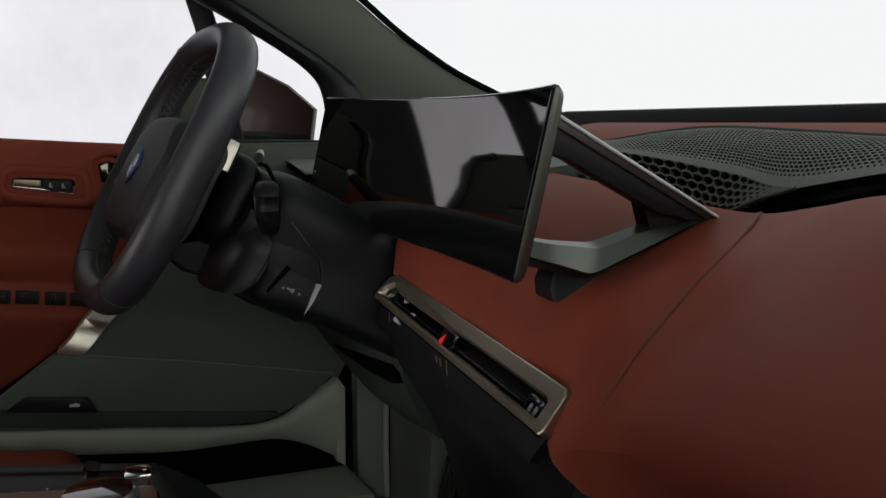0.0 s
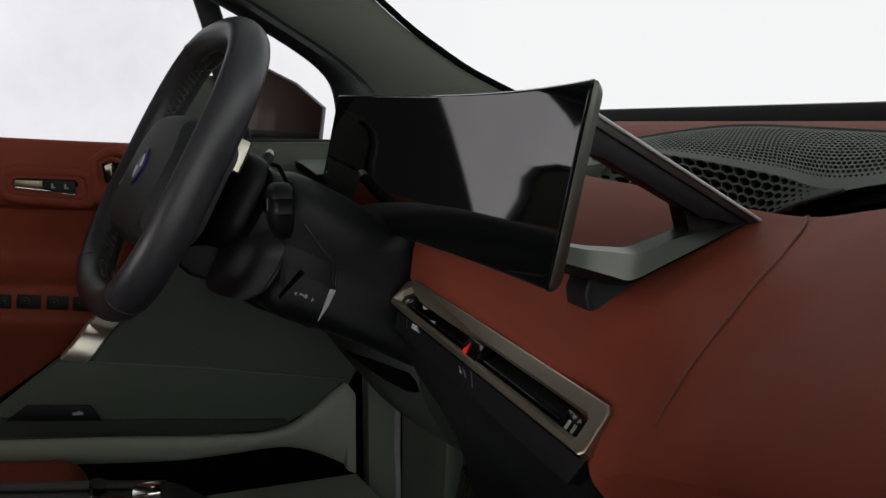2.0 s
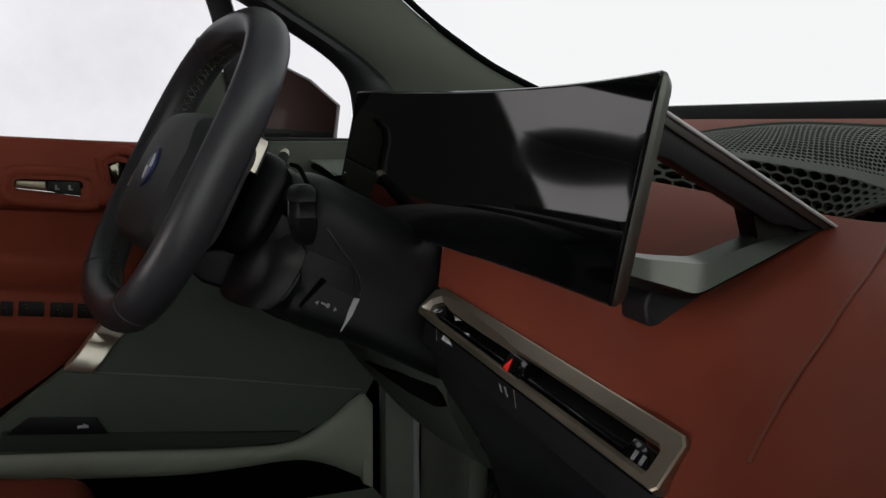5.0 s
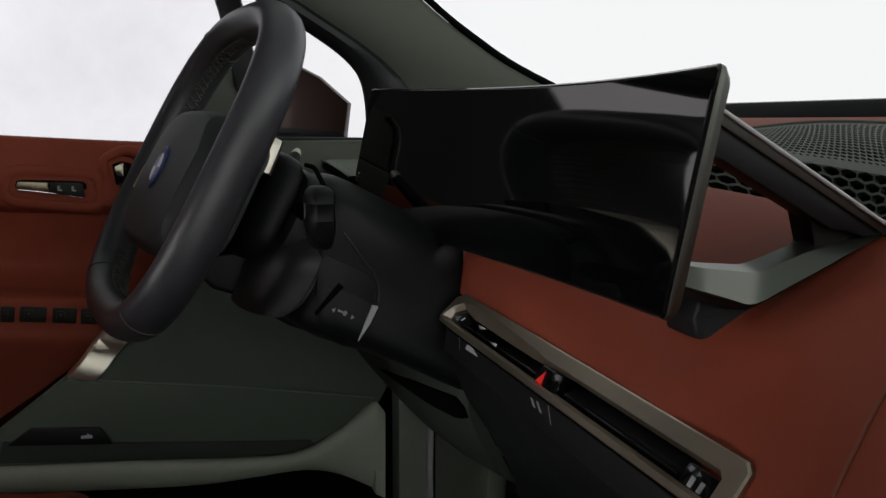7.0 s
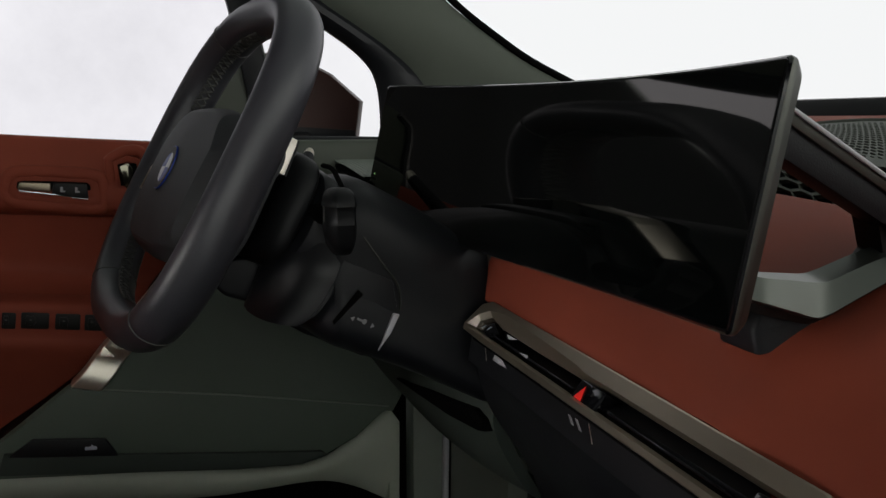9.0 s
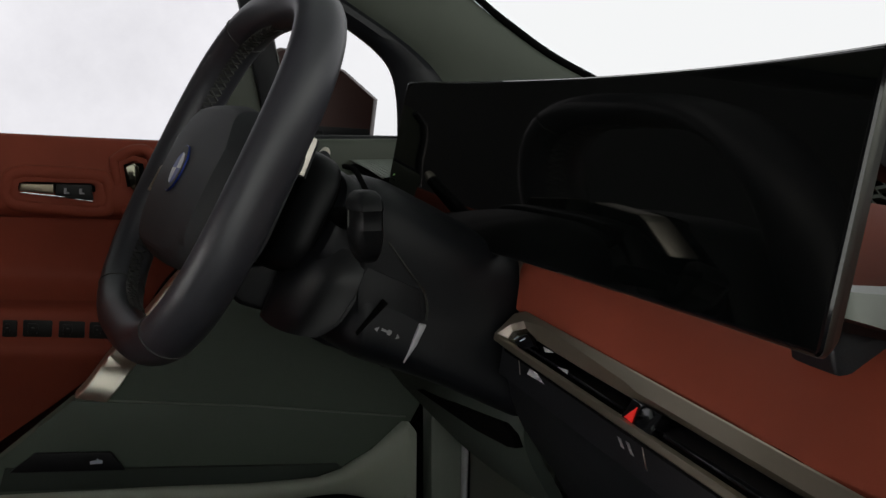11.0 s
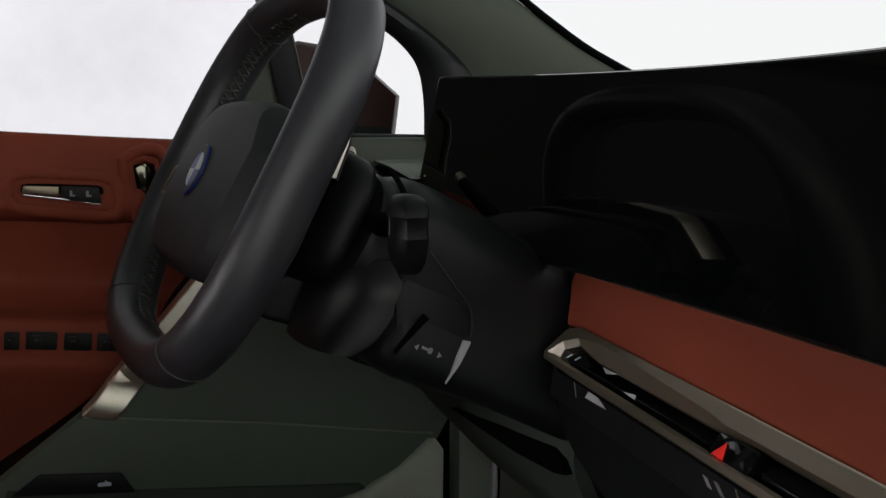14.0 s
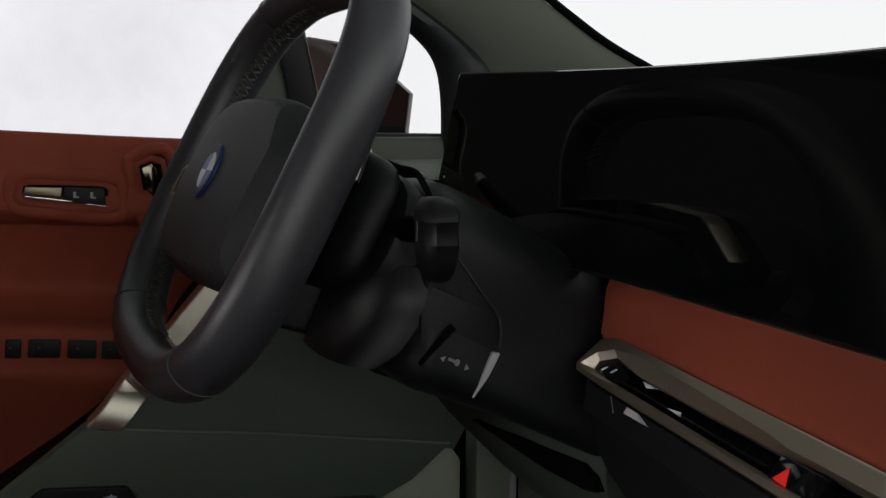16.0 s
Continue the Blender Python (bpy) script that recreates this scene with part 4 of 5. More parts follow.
def door_sheet(profile, slope, front=None, n_across=26):
    rows = []
    for k in range(25):
        s = k / 24
        row = []
        for x, z in profile:
            yf = door_front(z) if front is None else front
            y = -1.0 + (yf + 1.0) * s
            row.append((x, y, z + slope * (y + 0.2)))
        rows.append(spline(row, n_across))
    return shell(rows, (-0.015, 0, 0))


part("upper_trim", door_sheet([(-1.515, 1.150), (-1.506, 1.166), (-1.494, 1.1735), (-1.483, 1.172), (-1.474, 1.155), (-1.465, 1.125), (-1.460, 1.100), (-1.463, 1.082), (-1.478, 1.070), (-1.500, 1.064)], -0.06, 0.11, 40), RED, door, "smooth cognac leather upper trim")
part("middle_trim", door_sheet([(-1.482, 1.080), (-1.490, 1.055), (-1.503, 1.015), (-1.504, 0.985), (-1.470, 0.963), (-1.440, 0.957)], -0.11), RED, door, "recessed cognac leather middle panel")
part("armrest", door_sheet([(-1.470, 0.962), (-1.440, 0.957), (-1.432, 0.950), (-1.430, 0.935), (-1.431, 0.912), (-1.428, 0.898), (-1.442, 0.87), (-1.468, 0.82), (-1.492, 0.76), (-1.500, 0.68)], -0.10), RED, door, "cognac leather armrest and lower panel")
part("armrest_seam", tube([(-1.4295, y, 0.899 - 0.10 * (y + 0.2)) for y in (-0.9, -0.6, -0.3, -0.12)], 0.0012, 6), STITCH, door)
part("outer_skin", box(-1.60, -1.53, -1.05, 0.30, 0.40, 1.14, 0.01), PAINT, door, "painted outer door skin")
part("window_seal", tube([(-1.510, -1.0, 1.195), (-1.510, -0.4, 1.1765), (-1.510, 0.12, 1.150)], 0.007, 8), SOFT, door, "black rubber window seal")

# seat adjuster set into the upper trim
sx = -1.4605
sm = frame_of((sx, -0.157, 1.1005), (0, 1, -0.06), (0, 0.06, 1))
seat_ctl = part("seat_control", ring([(-0.058, -0.004), (-0.054, 0.014), (-0.04, 0.0185), (0.042, 0.0175), (0.052, 0.012), (0.054, -0.012), (0.046, -0.0185), (0.01, -0.017), (-0.05, -0.012)],
                                     [(-0.0485, -0.001), (-0.047, 0.010), (-0.038, 0.0125), (0.038, 0.0125), (0.0425, 0.009), (0.0445, -0.009), (0.040, -0.013), (0.008, -0.012), (-0.043, -0.0065)], sm @ Matrix.Translation((0, 0, -0.003)), 0.0036), RED, door, "raised leather rim round the seat control")
part("recess", plate([(-0.050, -0.004), (-0.046, 0.012), (0.042, 0.013), (0.045, -0.012), (0.008, -0.013)], sm @ Matrix.Translation((0, 0, -0.004)), 0.004, 0.0008), VOID, seat_ctl, "black recess")
part("slide_key", plate([(-0.046, 0.001), (-0.044, 0.010), (-0.006, 0.010), (-0.006, -0.001)], sm @ Matrix.Translation((0, 0, 0.0005)), 0.006, 0.0012), CHAMPD, seat_ctl, "tapered champagne metal key")
part("tilt_key", plate([(-0.005, -0.003), (-0.003, 0.011), (0.038, 0.011), (0.041, -0.009), (0.012, -0.007)], sm @ Matrix.Translation((0, 0, 0.0005)), 0.006, 0.0012), BLACK, seat_ctl, "dark satin key")
for x in (0.006, 0.024):
    part("mark", plate([(x, -0.001), (x + 0.006, -0.001), (x + 0.006, 0.001), (x + 0.003, 0.001), (x + 0.003, 0.006), (x, 0.006)], sm @ Matrix.Translation((0, 0, 0.0066)), 0.0005, 0), WHITE, seat_ctl)
part("bright_edge", plate([(-0.045, -0.0005), (-0.002, -0.0040), (0.040, -0.0098), (0.040, -0.0104), (0.006, -0.0065), (-0.044, -0.0020)], sm @ Matrix.Translation((0, 0, 0.0006)), 0.004, 0.0004), CHROME, seat_ctl, "polished lower edge")

SEAT_RIM = [(-0.063, -0.004), (-0.060, 0.013), (-0.046, 0.0225), (0.0, 0.0235), (0.046, 0.0215), (0.057, 0.013), (0.059, -0.012), (0.050, -0.0225), (0.01, -0.0215), (-0.05, -0.0165)]
part("puffed_rim", tube([sm @ Vector((p.x, p.y, -0.0085)) for p in spline([(x, y, 0) for x, y in SEAT_RIM + SEAT_RIM[:1]], 61)[:-1]], 0.0100, 20, closed=True, up=(1, 0, 0)), RED, seat_ctl, "puffed leather roll")

# door opener beside it
hm = frame_of((-1.462, -0.067, 1.110), (0, 1, -0.06), (0, -0.18, 1)) @ Matrix.Scale(1.22, 4)
opener = part("door_opener", ring([(-0.015, 0.022), (0.000, 0.030), (0.013, 0.026), (0.020, -0.012), (0.018, -0.034), (0.004, -0.038), (-0.008, -0.020)],
                                  [(-0.0105, 0.019), (0.000, 0.0245), (0.0095, 0.021), (0.0155, -0.012), (0.0145, -0.030), (0.005, -0.0325), (-0.004, -0.018)], hm @ Matrix.Translation((0, 0, -0.003)), 0.0036), RED, door, "raised leather rim round the door opener")
part("recess", plate([(-0.011, 0.020), (0.010, 0.022), (0.016, -0.012), (0.015, -0.031), (0.004, -0.033), (-0.005, -0.018)], hm @ Matrix.Translation((0, 0, -0.004)), 0.004, 0.0008), VOID, opener, "black recess")
part("lever", plate([(-0.009, 0.017), (0.000, 0.0225), (0.005, 0.018), (0.011, -0.008), (0.006, -0.013), (-0.003, -0.004)], hm, 0.007, 0.002), LEVER, opener, "polished faceted lever")
part("lock_key", plate([(0.006, -0.018), (0.012, -0.017), (0.0135, -0.028), (0.007, -0.029)], hm, 0.005, 0.001), CHAMP, opener, "small metal lock key")

OPEN_RIM = [(-0.019, 0.024), (0.000, 0.035), (0.017, 0.030), (0.025, -0.012), (0.022, -0.038), (0.003, -0.043), (-0.013, -0.020)]
part("puffed_rim", tube([hm @ Vector((p.x, p.y, -0.0064)) for p in spline([(x, y, 0) for x, y in OPEN_RIM + OPEN_RIM[:1]], 61)[:-1]], 0.0078, 20, closed=True, up=(1, 0, 0)), RED, opener, "puffed leather roll")

# window switches along the armrest
for y0, w in ((-0.230, 0.017), (-0.207, 0.034), (-0.166, 0.031), (-0.130, 0.027), (-0.270, 0.03)):
    z0 = 0.9305 - 0.11 * (y0 + 0.2)
    m = frame_of((-1.4315, y0 + w / 2, z0), (0, 1, -0.11), (0.0, 0.11, 1))
    sw = part("window_switch", plate(rounded(w, 0.022, 0.002, 2), m, 0.0020, 0.0008), BLACK, door, "black window switch")
    part("switch_tip", plate([(-w * 0.32, -0.006), (-w * 0.02, -0.006), (w * 0.05, 0.0), (-w * 0.02, 0.007), (-w * 0.32, 0.007)], m @ Matrix.Translation((0, 0, 0.003)), 0.003, 0.001), BLACK, sw)
    part("mark", plate(rounded(0.003, 0.0012, 0.0003, 1), m @ Matrix.Translation((-w * 0.15, 0.002, 0.0061)), 0.0003, 0), EDGE, sw)

# metal strip along the slanting edge
strip = thing("door_accent", "brushed champagne metal strip along the slanting door edge", "trim strip")
mid = [(-0.131, 0.851), (-0.114, 0.869), (-0.092, 0.897), (-0.052, 0.941), (0.0, 1.001), (0.075, 1.080)]
rows = []
for y, z in [(p.y, p.z) for p in spline([(0, a, b) for a, b in mid], 90)]:
    y += 0.004
    b = -0.0026 * math.sin(2 * math.pi * (z - 0.872) / 0.055) if 0.8445 < z < 0.8995 else 0.0
    rows.append([(-1.380, y - 0.0200, z + 0.0055), (b - 1.3665, y - 0.0190, z + 0.0052), (b - 1.3650, y - 0.0170, z + 0.0048), (b - 1.3655, y + 0.0140, z - 0.0040), (b - 1.3670, y + 0.0160, z - 0.0044), (-1.384, y + 0.0180, z - 0.0045)])
part("strip", shell(rows, (-0.012, 0, 0)), BRUSHED, strip)

# Raised triangle in brighter metal on the lower strip.
part("facet", prism([(-1.3640, -0.1039, 0.9058), (-1.3625, -0.0921, 0.8912), (-1.3625, -0.1111, 0.8918)], (-0.006, 0, 0), 0.0004), CHAMPB, strip, "small raised triangle in brighter metal")

# ---- kick panel, sill, footwell ----
kick = thing("kick_panel", "dark grey-green plastic footwell side panel with a bonnet release lever", "footwell panel")
part("upper_panel", loft([[(-1.377, -0.118, 0.840), (-1.377, 0.02, 0.819), (-1.377, 0.15, 0.796), (-1.377, 0.285, 0.770)], [(-1.377, -0.06, 0.91), (-1.377, 0.06, 0.90), (-1.377, 0.20, 0.88), (-1.377, 0.34, 0.87)],
                          [(-1.377, 0.04, 1.02), (-1.377, 0.15, 1.02), (-1.377, 0.28, 1.02), (-1.377, 0.40, 1.02)], [(-1.385, 0.10, 1.10), (-1.385, 0.20, 1.10), (-1.385, 0.32, 1.10), (-1.385, 0.45, 1.10)]], 12, 16, (-0.02, 0, 0)), KICK, kick)
part("lower_panel", prism([(-1.376, -0.286, 0.742), (-1.373, -0.236, 0.785), (-1.371, -0.150, 0.851), (-1.371, 0.06, 0.8195), (-1.371, 0.278, 0.7795), (-1.374, 0.228, 0.737), (-1.377, 0.187, 0.717), (-1.378, 0.15, 0.708), (-1.378, 0.06, 0.712)], (-0.03, 0, 0), 0.003), KICK, kick)
# Paler bead paints the highlight along the panel's top edge.
part("edge_highlight", tube([(-1.3690, -0.146, 0.8525), (-1.3690, -0.05, 0.8380), (-1.3690, 0.06, 0.8215), (-1.3690, 0.276, 0.7815)], 0.0014, 6), FOOTM, kick, "pale bead painted as the lower panel's edge highlight")
lever = part("bonnet_lever", prism([(-1.3705, -0.195, 0.7908), (-1.3705, -0.109, 0.7814), (-1.3705, -0.0935, 0.7555), (-1.3705, -0.225, 0.7700)], (0.006, 0, 0), 0.002), SOFT, kick, "black bonnet release lever")
bm_ = frame_of((-1.3642, -0.1268, 0.7712), (0, 1, -0.05), (0, 0.05, 1)) @ Matrix.Scale(0.8, 4)
part("bonnet_sign", plate([(-0.009, -0.003), (0.009, -0.003), (0.009, 0.002), (0.004, 0.003), (0.002, 0.0055), (0.0005, 0.0055), (0.001, 0.003), (-0.009, 0.002)], bm_, 0.0006, 0), ENAMEL, lever, "small white open-bonnet symbol")

# Darker strip along the panel's foot, standing slightly proud of it.
part("lower_lip", prism([(-1.3695, -0.230, 0.7740), (-1.3695, -0.0997, 0.7559), (-1.3695, 0.1205, 0.7299), (-1.3695, 0.178, 0.7240), (-1.3720, 0.186, 0.7165), (-1.3735, 0.150, 0.7075), (-1.3735, 0.060, 0.7115), (-1.3735, -0.240, 0.7440)], (-0.02, 0, 0), 0.0015), ROLL, kick, "darker strip along the foot of the lower panel")

sill = thing("door_sill", "grey plastic door sill trim rising to a peak by the footwell", "door sill")
top_line = [(-0.80, 0.800), (-0.237, 0.742), (0.0, 0.712), (0.099, 0.701), (0.150, 0.699), (0.195, 0.710), (0.240, 0.741), (0.286, 0.770)]
tl_pts = [(p.y, p.z) for p in spline([(0, a, b) for a, b in top_line], 40)]
low_line = spline([(-0.80, 0.735, 0), (-0.237, 0.678, 0), (0.0, 0.655, 0), (0.099, 0.655, 0), (0.150, 0.657, 0), (0.195, 0.653, 0), (0.240, 0.636, 0), (0.300, 0.600, 0)], 40)
sill_rows = []
for (y, z), q in zip(tl_pts, low_line):
    d, sk = z - q.y, q.x - y
    row = []
    for f, bulge in ((0.0, -0.012), (0.05, 0.004), (0.14, 0.011), (0.30, 0.014), (0.5, 0.011), (0.72, 0.002), (0.9, -0.012), (1.0, -0.024)):
        row.append((-1.404 + bulge, y + sk * f, z - d * f))
    sill_rows.append(spline(row, 18))
part("trim", shell(sill_rows, (-0.03, 0, 0)), GREENL, sill)
# Black tube draws the shadow line between panel and sill.
part("sill_shade_line", tube([(-1.400, p[0], p[1] + 0.0025) for p in tl_pts[8:]], 0.0035, 6), VOID, sill, "black line painted as shade above the sill trim")
part("end_face", prism([(-1.402, 0.284, 0.770), (-1.402, 0.303, 0.742), (-1.402, 0.3015, 0.60), (-1.402, 0.285, 0.61)], (-0.03, 0, 0), 0.003), GREENL, sill)
# Black box fills the space under the trim in place of its shade.
part("inner_wall", box(-1.47, -1.425, -0.9, 0.32, 0.45, 0.72, 0.003), VOID, sill, "solid black box painted as the shade under the sill trim")
structure("trim_footwell_front", box(-1.46, -0.96, 0.44, 0.47, 0.50, 1.06, 0.004), FOOTM, "dark grey bulkhead lining of the driver's footwell", "footwell lining")
rest = thing("footrest", "dark grey plastic footrest with an edge coloured as lit", "footrest")
part("pad", prism([(-1.384, 0.378, 0.765), (-1.20, 0.396, 0.75), (-1.20, 0.386, 0.535), (-1.384, 0.376, 0.535)], (0, 0.03, 0), 0.004), FOOTM, rest)
# Pale colour on the edge stands for the light falling on it.
part("edge", tube([(-1.386, 0.3715, 0.750), (-1.386, 0.3712, 0.70), (-1.386, 0.3700, 0.64), (-1.386, 0.3708, 0.58), (-1.386, 0.3715, 0.53)], 0.0052, 12, up=(1, 0, 0)), SATIN, rest, "rounded edge coloured paler to look lit")
part("side_panel", box(-1.43, -1.388, 0.320, 0.368, 0.50, 0.80, 0.003), FOOTM, rest, "dark grey panel beside the footrest")
part("heel_plate", prism([(-1.395, -0.2, 0.600), (-1.30, -0.2, 0.600), (-1.27, 0.32, 0.602), (-1.395, 0.30, 0.606)], (0, 0, -0.05), 0.004), GREENL, rest, "grey heel plate on the floor")
pedal = thing("accelerator_pedal", "black ribbed accelerator pedal in the footwell", "pedal")
part("pad", prism([(-1.16, 0.405, 0.70), (-1.09, 0.405, 0.70), (-1.10, 0.375, 0.575), (-1.15, 0.375, 0.575)], (0, 0.012, 0), 0.003), SOFT, pedal)
for k in range(5):
    x = -1.148 + 0.0115 * k
    part("rib", prism([(x, 0.4035, 0.695), (x + 0.005, 0.4035, 0.695), (x + 0.004, 0.3755, 0.585), (x, 0.3755, 0.585)], (0, -0.003, 0), 0.0008), PEWTER, pedal)

# ---- windscreen pillar and side window ----
pillar = thing("a_pillar", "grey cloth-covered windscreen pillar with a black window seal", "pillar")
EDGE_L = spline([(-1.30, -0.45, 1.585), (-1.36, -0.12, 1.475), (-1.40, 0.078, 1.387), (-1.40, 0.166, 1.339), (-1.40, 0.222, 1.305), (-1.40, 0.254, 1.280), (-1.40, 0.272, 1.255), (-1.40, 0.280, 1.215), (-1.40, 0.281, 1.150)], 40)
EDGE_R = spline([(-1.24, -0.32, 1.63), (-1.34, 0.10, 1.535), (-1.39, 0.30, 1.425), (-1.40, 0.398, 1.3525), (-1.40, 0.455, 1.314), (-1.40, 0.505, 1.284), (-1.40, 0.565, 1.256), (-1.40, 0.66, 1.215), (-1.40, 0.74, 1.180)], 40)
rows = []
for a, b in zip(EDGE_L, EDGE_R):
    row = []
    for k in range(13):
        f = k / 12
        p = a.lerp(b, 0.17 + 0.80 * f)
        row.append(p + Vector((0.022 * math.sin(math.pi * f) ** 0.7 - 0.002, 0, 0)))
    rows.append(row)
part("cover", shell(rows, (-0.02, 0, 0)), HEAD, pillar)
part("window_seal", shell([[a + Vector((-0.006, 0, 0)), a.lerp(b, 0.04) + Vector((0.004, 0, 0)), a.lerp(b, 0.10) + Vector((0.010, 0, 0)), a.lerp(b, 0.16) + Vector((0.010, 0, 0)), a.lerp(b, 0.21) + Vector((0.002, 0, 0))] for a, b in zip(EDGE_L, EDGE_R)], (-0.012, 0, 0)), SOFT, pillar, "black rubber seal")
part("glass_edge", tube([b.lerp(a, -0.005) for a, b in zip(EDGE_L, EDGE_R)], 0.0055, 8), VOID, pillar, "black windscreen edge band")

sail = thing("mirror_triangle", "dark grey mirror triangle with black window divider bar", "window trim")
part("panel", prism([(-1.540, -0.0026, 1.1461), (-1.540, 0.0215, 1.2065), (-1.540, 0.0303, 1.2449), (-1.540, 0.0413, 1.2646), (-1.540, 0.0632, 1.2756), (-1.540, 0.1016, 1.2756), (-1.540, 0.1268, 1.1571)], (-0.012, 0, 0), 0.004), GREEN, sail)
part("panel_rim", tube([(-1.537, 0.0018, 1.1461), (-1.537, 0.0248, 1.2065), (-1.537, 0.0325, 1.2427), (-1.537, 0.0434, 1.2624), (-1.537, 0.0654, 1.2712)], 0.006, 8), SOFT, sail, "black rubber rim")
part("divider", prism([(-1.530, 0.1213, 1.1571), (-1.530, 0.1597, 1.1571), (-1.530, 0.1191, 1.3600), (-1.520, 0.0720, 1.5301), (-1.520, 0.0325, 1.5301), (-1.530, 0.0829, 1.3600)], (-0.02, 0, 0), 0.003), SOFT, sail, "black divider bar")
part("bright_edge", tube([(-1.529, 0.1586, 1.1626), (-1.529, 0.1197, 1.3600), (-1.519, 0.0736, 1.5191)], 0.0012, 6), PEWTER, sail)

shelf = thing("side_dash_panel", "dark grey dashboard end panel under the quarter window", "dashboard panel")
part("panel", loft([[(-1.43, y, 1.168 - 0.01 * (y - 0.1)), (-1.415, y, 1.166), (-1.408, y, 1.158), (-1.405, y, 1.13), (-1.402, y, 1.09)] for y in (0.10, 0.18, 0.25, 0.34)], 14, 8, (-0.02, 0, 0)), GREEN, shelf)
# Vent's grey is lightened to stand for window light on it.
vent_mesh = part("corner_vent", perforated(lambda u, v: Vector((-1.405 + 0.128 * u, 0.210 + 0.105 * v + 0.01 * u, 1.139 - 0.016 * u * (0.6 + 0.4 * u))), 18, 18, lambda u, v: 0.55, 0.002), FOOTM, shelf, "perforated grey corner vent, coloured lighter to look lit", angle=60)
vent_mesh["kind"] = "stuff"
part("vent_backing", loft([[(-1.405, y, 1.133), (-1.34, y + 0.005, 1.126), (-1.279, y + 0.01, 1.117)] for y in (0.212, 0.25, 0.31)], 10, 6, (0, 0, -0.006)), VOID, shelf)
part("seal", tube([(-1.428, 0.10, 1.169), (-1.428, 0.20, 1.168), (-1.428, 0.30, 1.166)], 0.004, 8), SOFT, shelf)

# ---- exterior mirror ----
mirror = thing("door_mirror", "dark bronze painted exterior mirror seen through the side window", "car mirror")
outline = [(0.10, 1.180), (0.105, 1.260), (0.125, 1.292), (0.150, 1.301), (0.195, 1.295), (0.250, 1.268), (0.301, 1.2245), (0.293, 1.164), (0.274, 1.158), (0.18, 1.170)]
cx_, cz_ = 0.20, 1.23
rows = []
for x, k in ((-1.595, 0.93), (-1.602, 1.0), (-1.66, 1.03), (-1.74, 1.0), (-1.80, 0.85), (-1.82, 0.6)):
    rows.append([(x, cx_ + (y - cx_) * k + (x + 1.6) * -0.15, cz_ + (z - cz_) * k) for y, z in outline])
part("housing", grid(rows, close_u=True, caps=True), PAINT, mirror, angle=40)
part("foot", prism([(-1.50, 0.10, 1.160), (-1.50, 0.18, 1.160), (-1.62, 0.22, 1.180), (-1.62, 0.12, 1.180)], (0, 0, -0.03), 0.004), SOFT, mirror, "black mirror foot")
part("lower_band", prism([(-1.5945, 0.115, 1.188), (-1.5945, 0.284, 1.178), (-1.5945, 0.287, 1.167), (-1.5945, 0.12, 1.172)], (0.002, 0, 0), 0.0008), SOFT, mirror, "black lower mirror band")

# ---- centre console ----
console = thing("centre_console", "centre console with brown wood panel in a glossy black frame", "centre console")
part("body", prism([(-0.885, -0.62, 0.872), (-0.868, -0.15, 0.876), (-0.822, 0.00, 0.876), (-0.79, 0.03, 0.870), (-0.70, 0.085, 0.850), (-0.50, 0.10, 0.845), (-0.48, -0.62, 0.86)], (0, 0, -0.33), 0.008), SOFT, console)
part("frame", ring([(-0.862, -0.60), (-0.855, -0.14), (-0.815, -0.008), (-0.745, 0.010), (-0.52, 0.010), (-0.50, -0.60)], [(-0.842, -0.58), (-0.836, -0.145), (-0.802, -0.022), (-0.745, -0.006), (-0.54, -0.006), (-0.52, -0.58)], pose(0, 0, 0.874), 0.006), BLACK, console, "black frame")
part("control_strip", prism([(-0.845, -0.58, 0.8775), (-0.838, -0.144, 0.8775), (-0.803, -0.020, 0.8775), (-0.770, -0.010, 0.8775), (-0.795, -0.144, 0.8775), (-0.80, -0.58, 0.8775)], (0, 0, -0.008), 0.001), BLACK, console, "black control strip")
part("wood_panel", prism([(-0.798, -0.58, 0.8785), (-0.793, -0.144, 0.8785), (-0.766, -0.008, 0.8785), (-0.53, -0.008, 0.8785), (-0.53, -0.58, 0.8785)], (0, 0, -0.008), 0.001), WOOD, console, "brown open-pore wood panel")
part("mirror_key", box(-0.806, -0.780, -0.036, -0.012, 0.876, 0.8835, 0.002), CHROME, console, "polished mirror-like key")
toggle = part("drive_toggle", tube([(-0.811, -0.066, 0.874), (-0.810, -0.065, 0.883), (-0.809, -0.064, 0.8865)], [0.0080, 0.0070, 0.0078], 16), LEVER, console, "polished drive toggle")
for y in (-0.12, -0.10):
    part("mark", plate(rounded(0.004, 0.0015, 0.0004, 1), pose(-0.786, y, 0.8787), 0.0004, 0), WHITE, console)

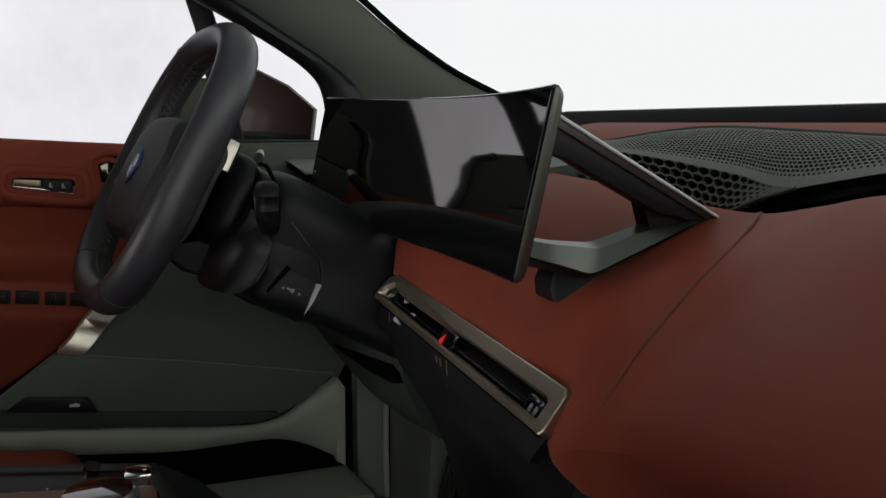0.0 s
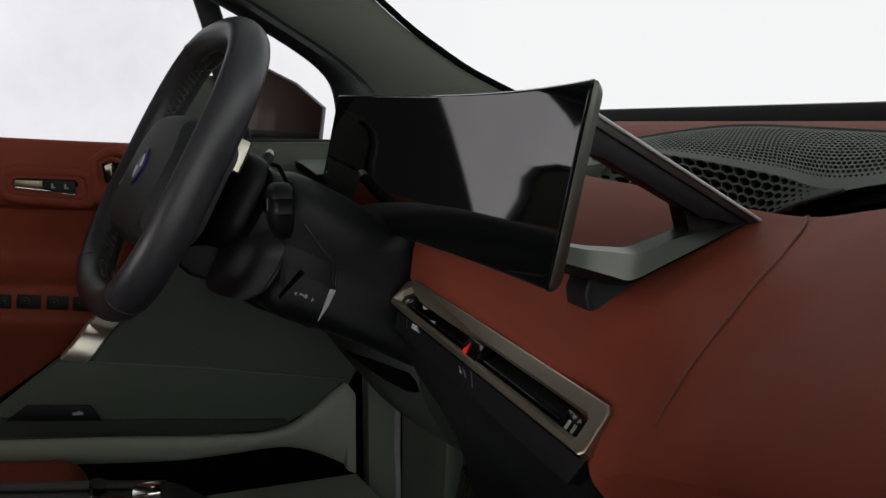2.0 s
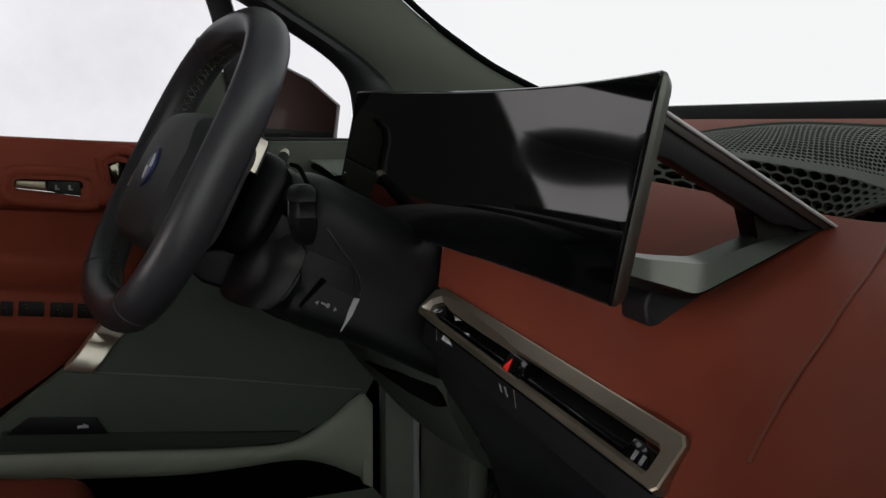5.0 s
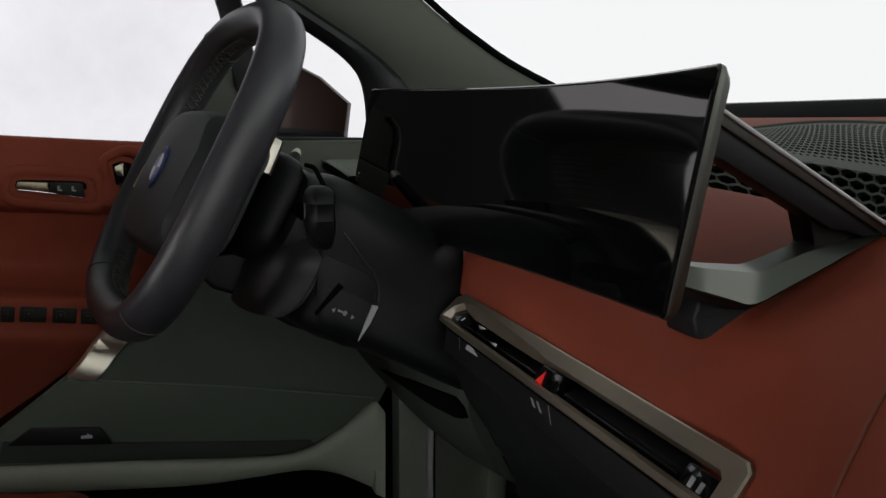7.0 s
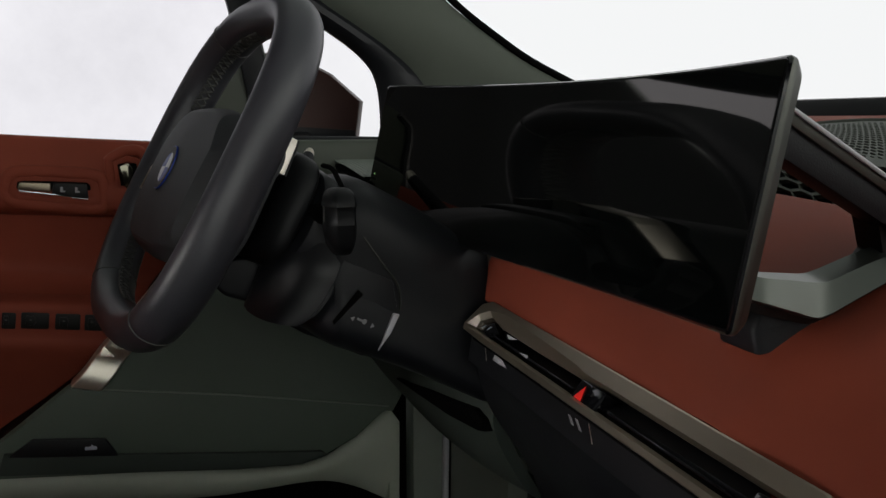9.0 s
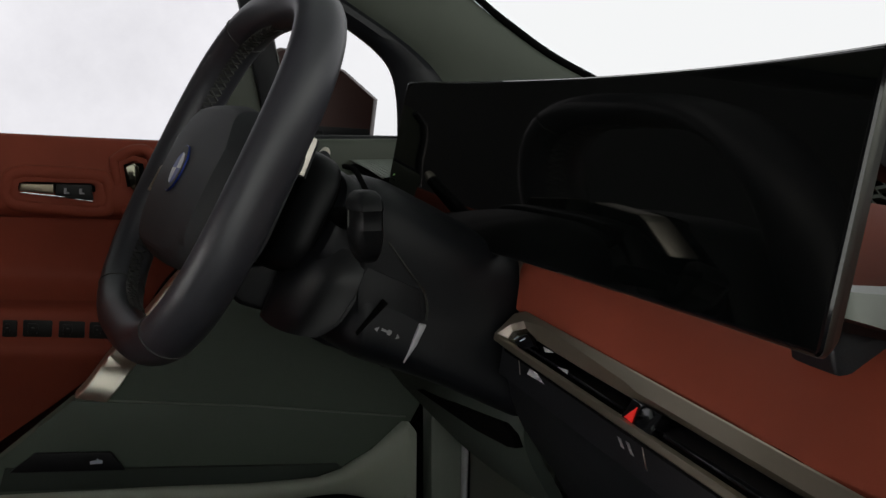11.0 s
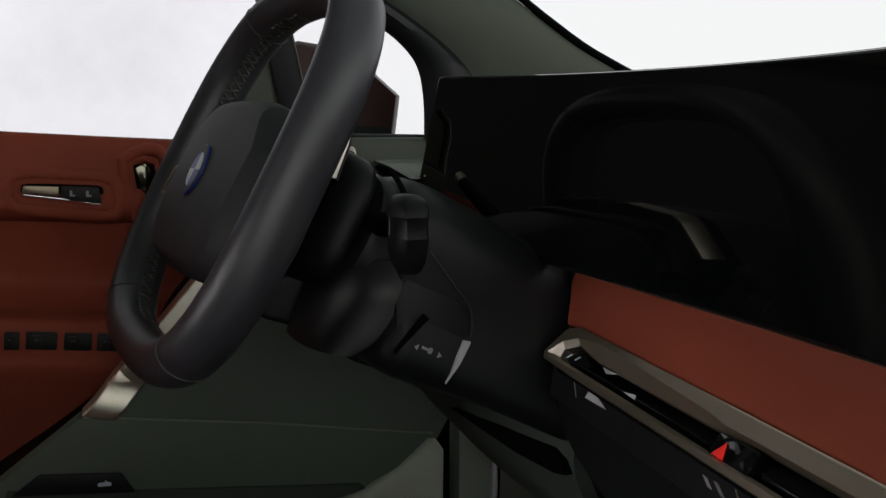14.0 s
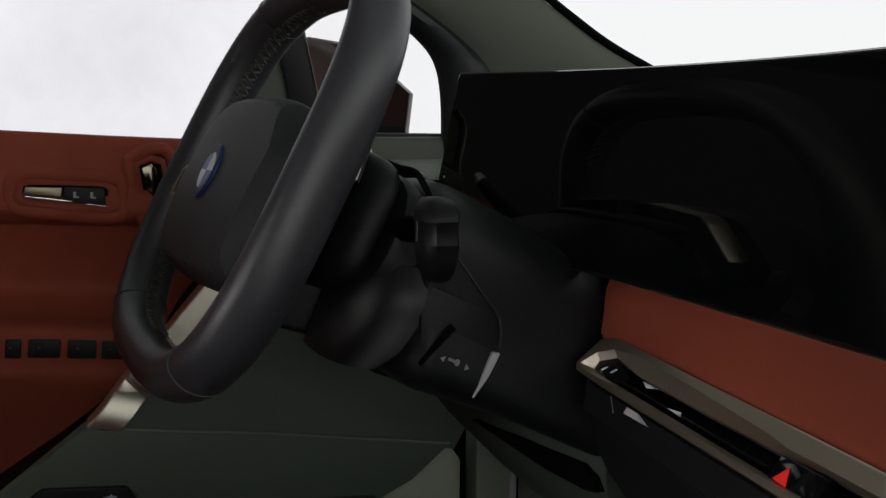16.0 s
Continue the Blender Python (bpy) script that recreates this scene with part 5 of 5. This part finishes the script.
dial = thing("rotary_controller", "cut-crystal rotary controller dial on the wood panel", "control dial")
DC = Vector((-0.716, -0.053, 0.879))
facets = lambda r, z, tw: [DC + Vector((r * math.cos(2 * math.pi * (k + tw) / 28), r * math.sin(2 * math.pi * (k + tw) / 28), z)) for k in range(28)]
part("crystal", grid([facets(0.028, 0.0, 0), facets(0.0325, 0.008, 0.5), facets(0.0315, 0.016, 0), facets(0.028, 0.021, 0.5), facets(0.024, 0.0215, 0), facets(0.012, 0.0205, 0)], close_u=True, caps=True), CRYSTAL, dial, "faceted crystal ring", angle=5)
part("base_ring", tube([DC + Vector((0.031 * math.cos(a), 0.031 * math.sin(a), 0.001)) for a in [2 * math.pi * k / 32 for k in range(32)]], 0.0022, 8, closed=True), CHROME, dial, "polished base ring")
part("top_cap", plate(disc(0.0268), Matrix.Translation(DC + Vector((0, 0, 0.0208))), 0.0012, 0.0003), DIALTOP, dial, "dark glass top cap")

# ---- driver's seat ----
seat = thing("driver_seat", "cognac leather driver's seat", "car seat")
part("cushion", loft([[(-1.36, y, 0.58), (-1.352, y, min(z - 0.09, 0.69)), (-1.30, y, z - 0.045), (-1.22, y, z), (-1.12, y, z - 0.012), (-0.99, y, z - 0.005), (-0.91, y, z - 0.04), (-0.895, y, 0.58)] for y, z in ((-0.09, 0.62), (-0.10, 0.69), (-0.113, 0.735), (-0.135, 0.754), (-0.19, 0.760), (-0.30, 0.78), (-0.42, 0.80), (-0.62, 0.78))], 30, 26, (0, -0.01, -0.03)), RED, seat)
# Unseen bolsters added to keep light off the sill and lower door.
for x in (-1.295, -0.945):
    part("shade_bolster", loft([[(x - 0.05, y, 0.66), (x - 0.045, y, z - 0.03), (x - 0.015, y, z), (x + 0.015, y, z), (x + 0.045, y, z - 0.03), (x + 0.05, y, 0.66)] for y, z in ((-0.262, 0.70), (-0.275, 0.77), (-0.32, 0.825), (-0.42, 0.870), (-0.60, 0.90))], 18, 16, (0, -0.01, -0.02)), RED, seat, "unseen leather bolster added to shade the sill")
part("cushion_base", box(-1.33, -0.93, -0.62, -0.14, 0.54, 0.66, 0.01), SOFT, seat, "dark plastic seat base")
part("backrest", loft([[(-1.37, y, z), (-1.35, y + 0.05, z), (-1.25, y + 0.03, z), (-1.12, y, z), (-0.99, y + 0.03, z), (-0.90, y + 0.05, z), (-0.88, y, z)] for y, z in ((-0.60, 0.76), (-0.66, 1.0), (-0.74, 1.25), (-0.80, 1.38))], 24, 14, (0, -0.09, 0)), RED, seat)
part("headrest", box(-1.24, -1.0, -0.90, -0.80, 1.40, 1.58, 0.03), RED, seat)
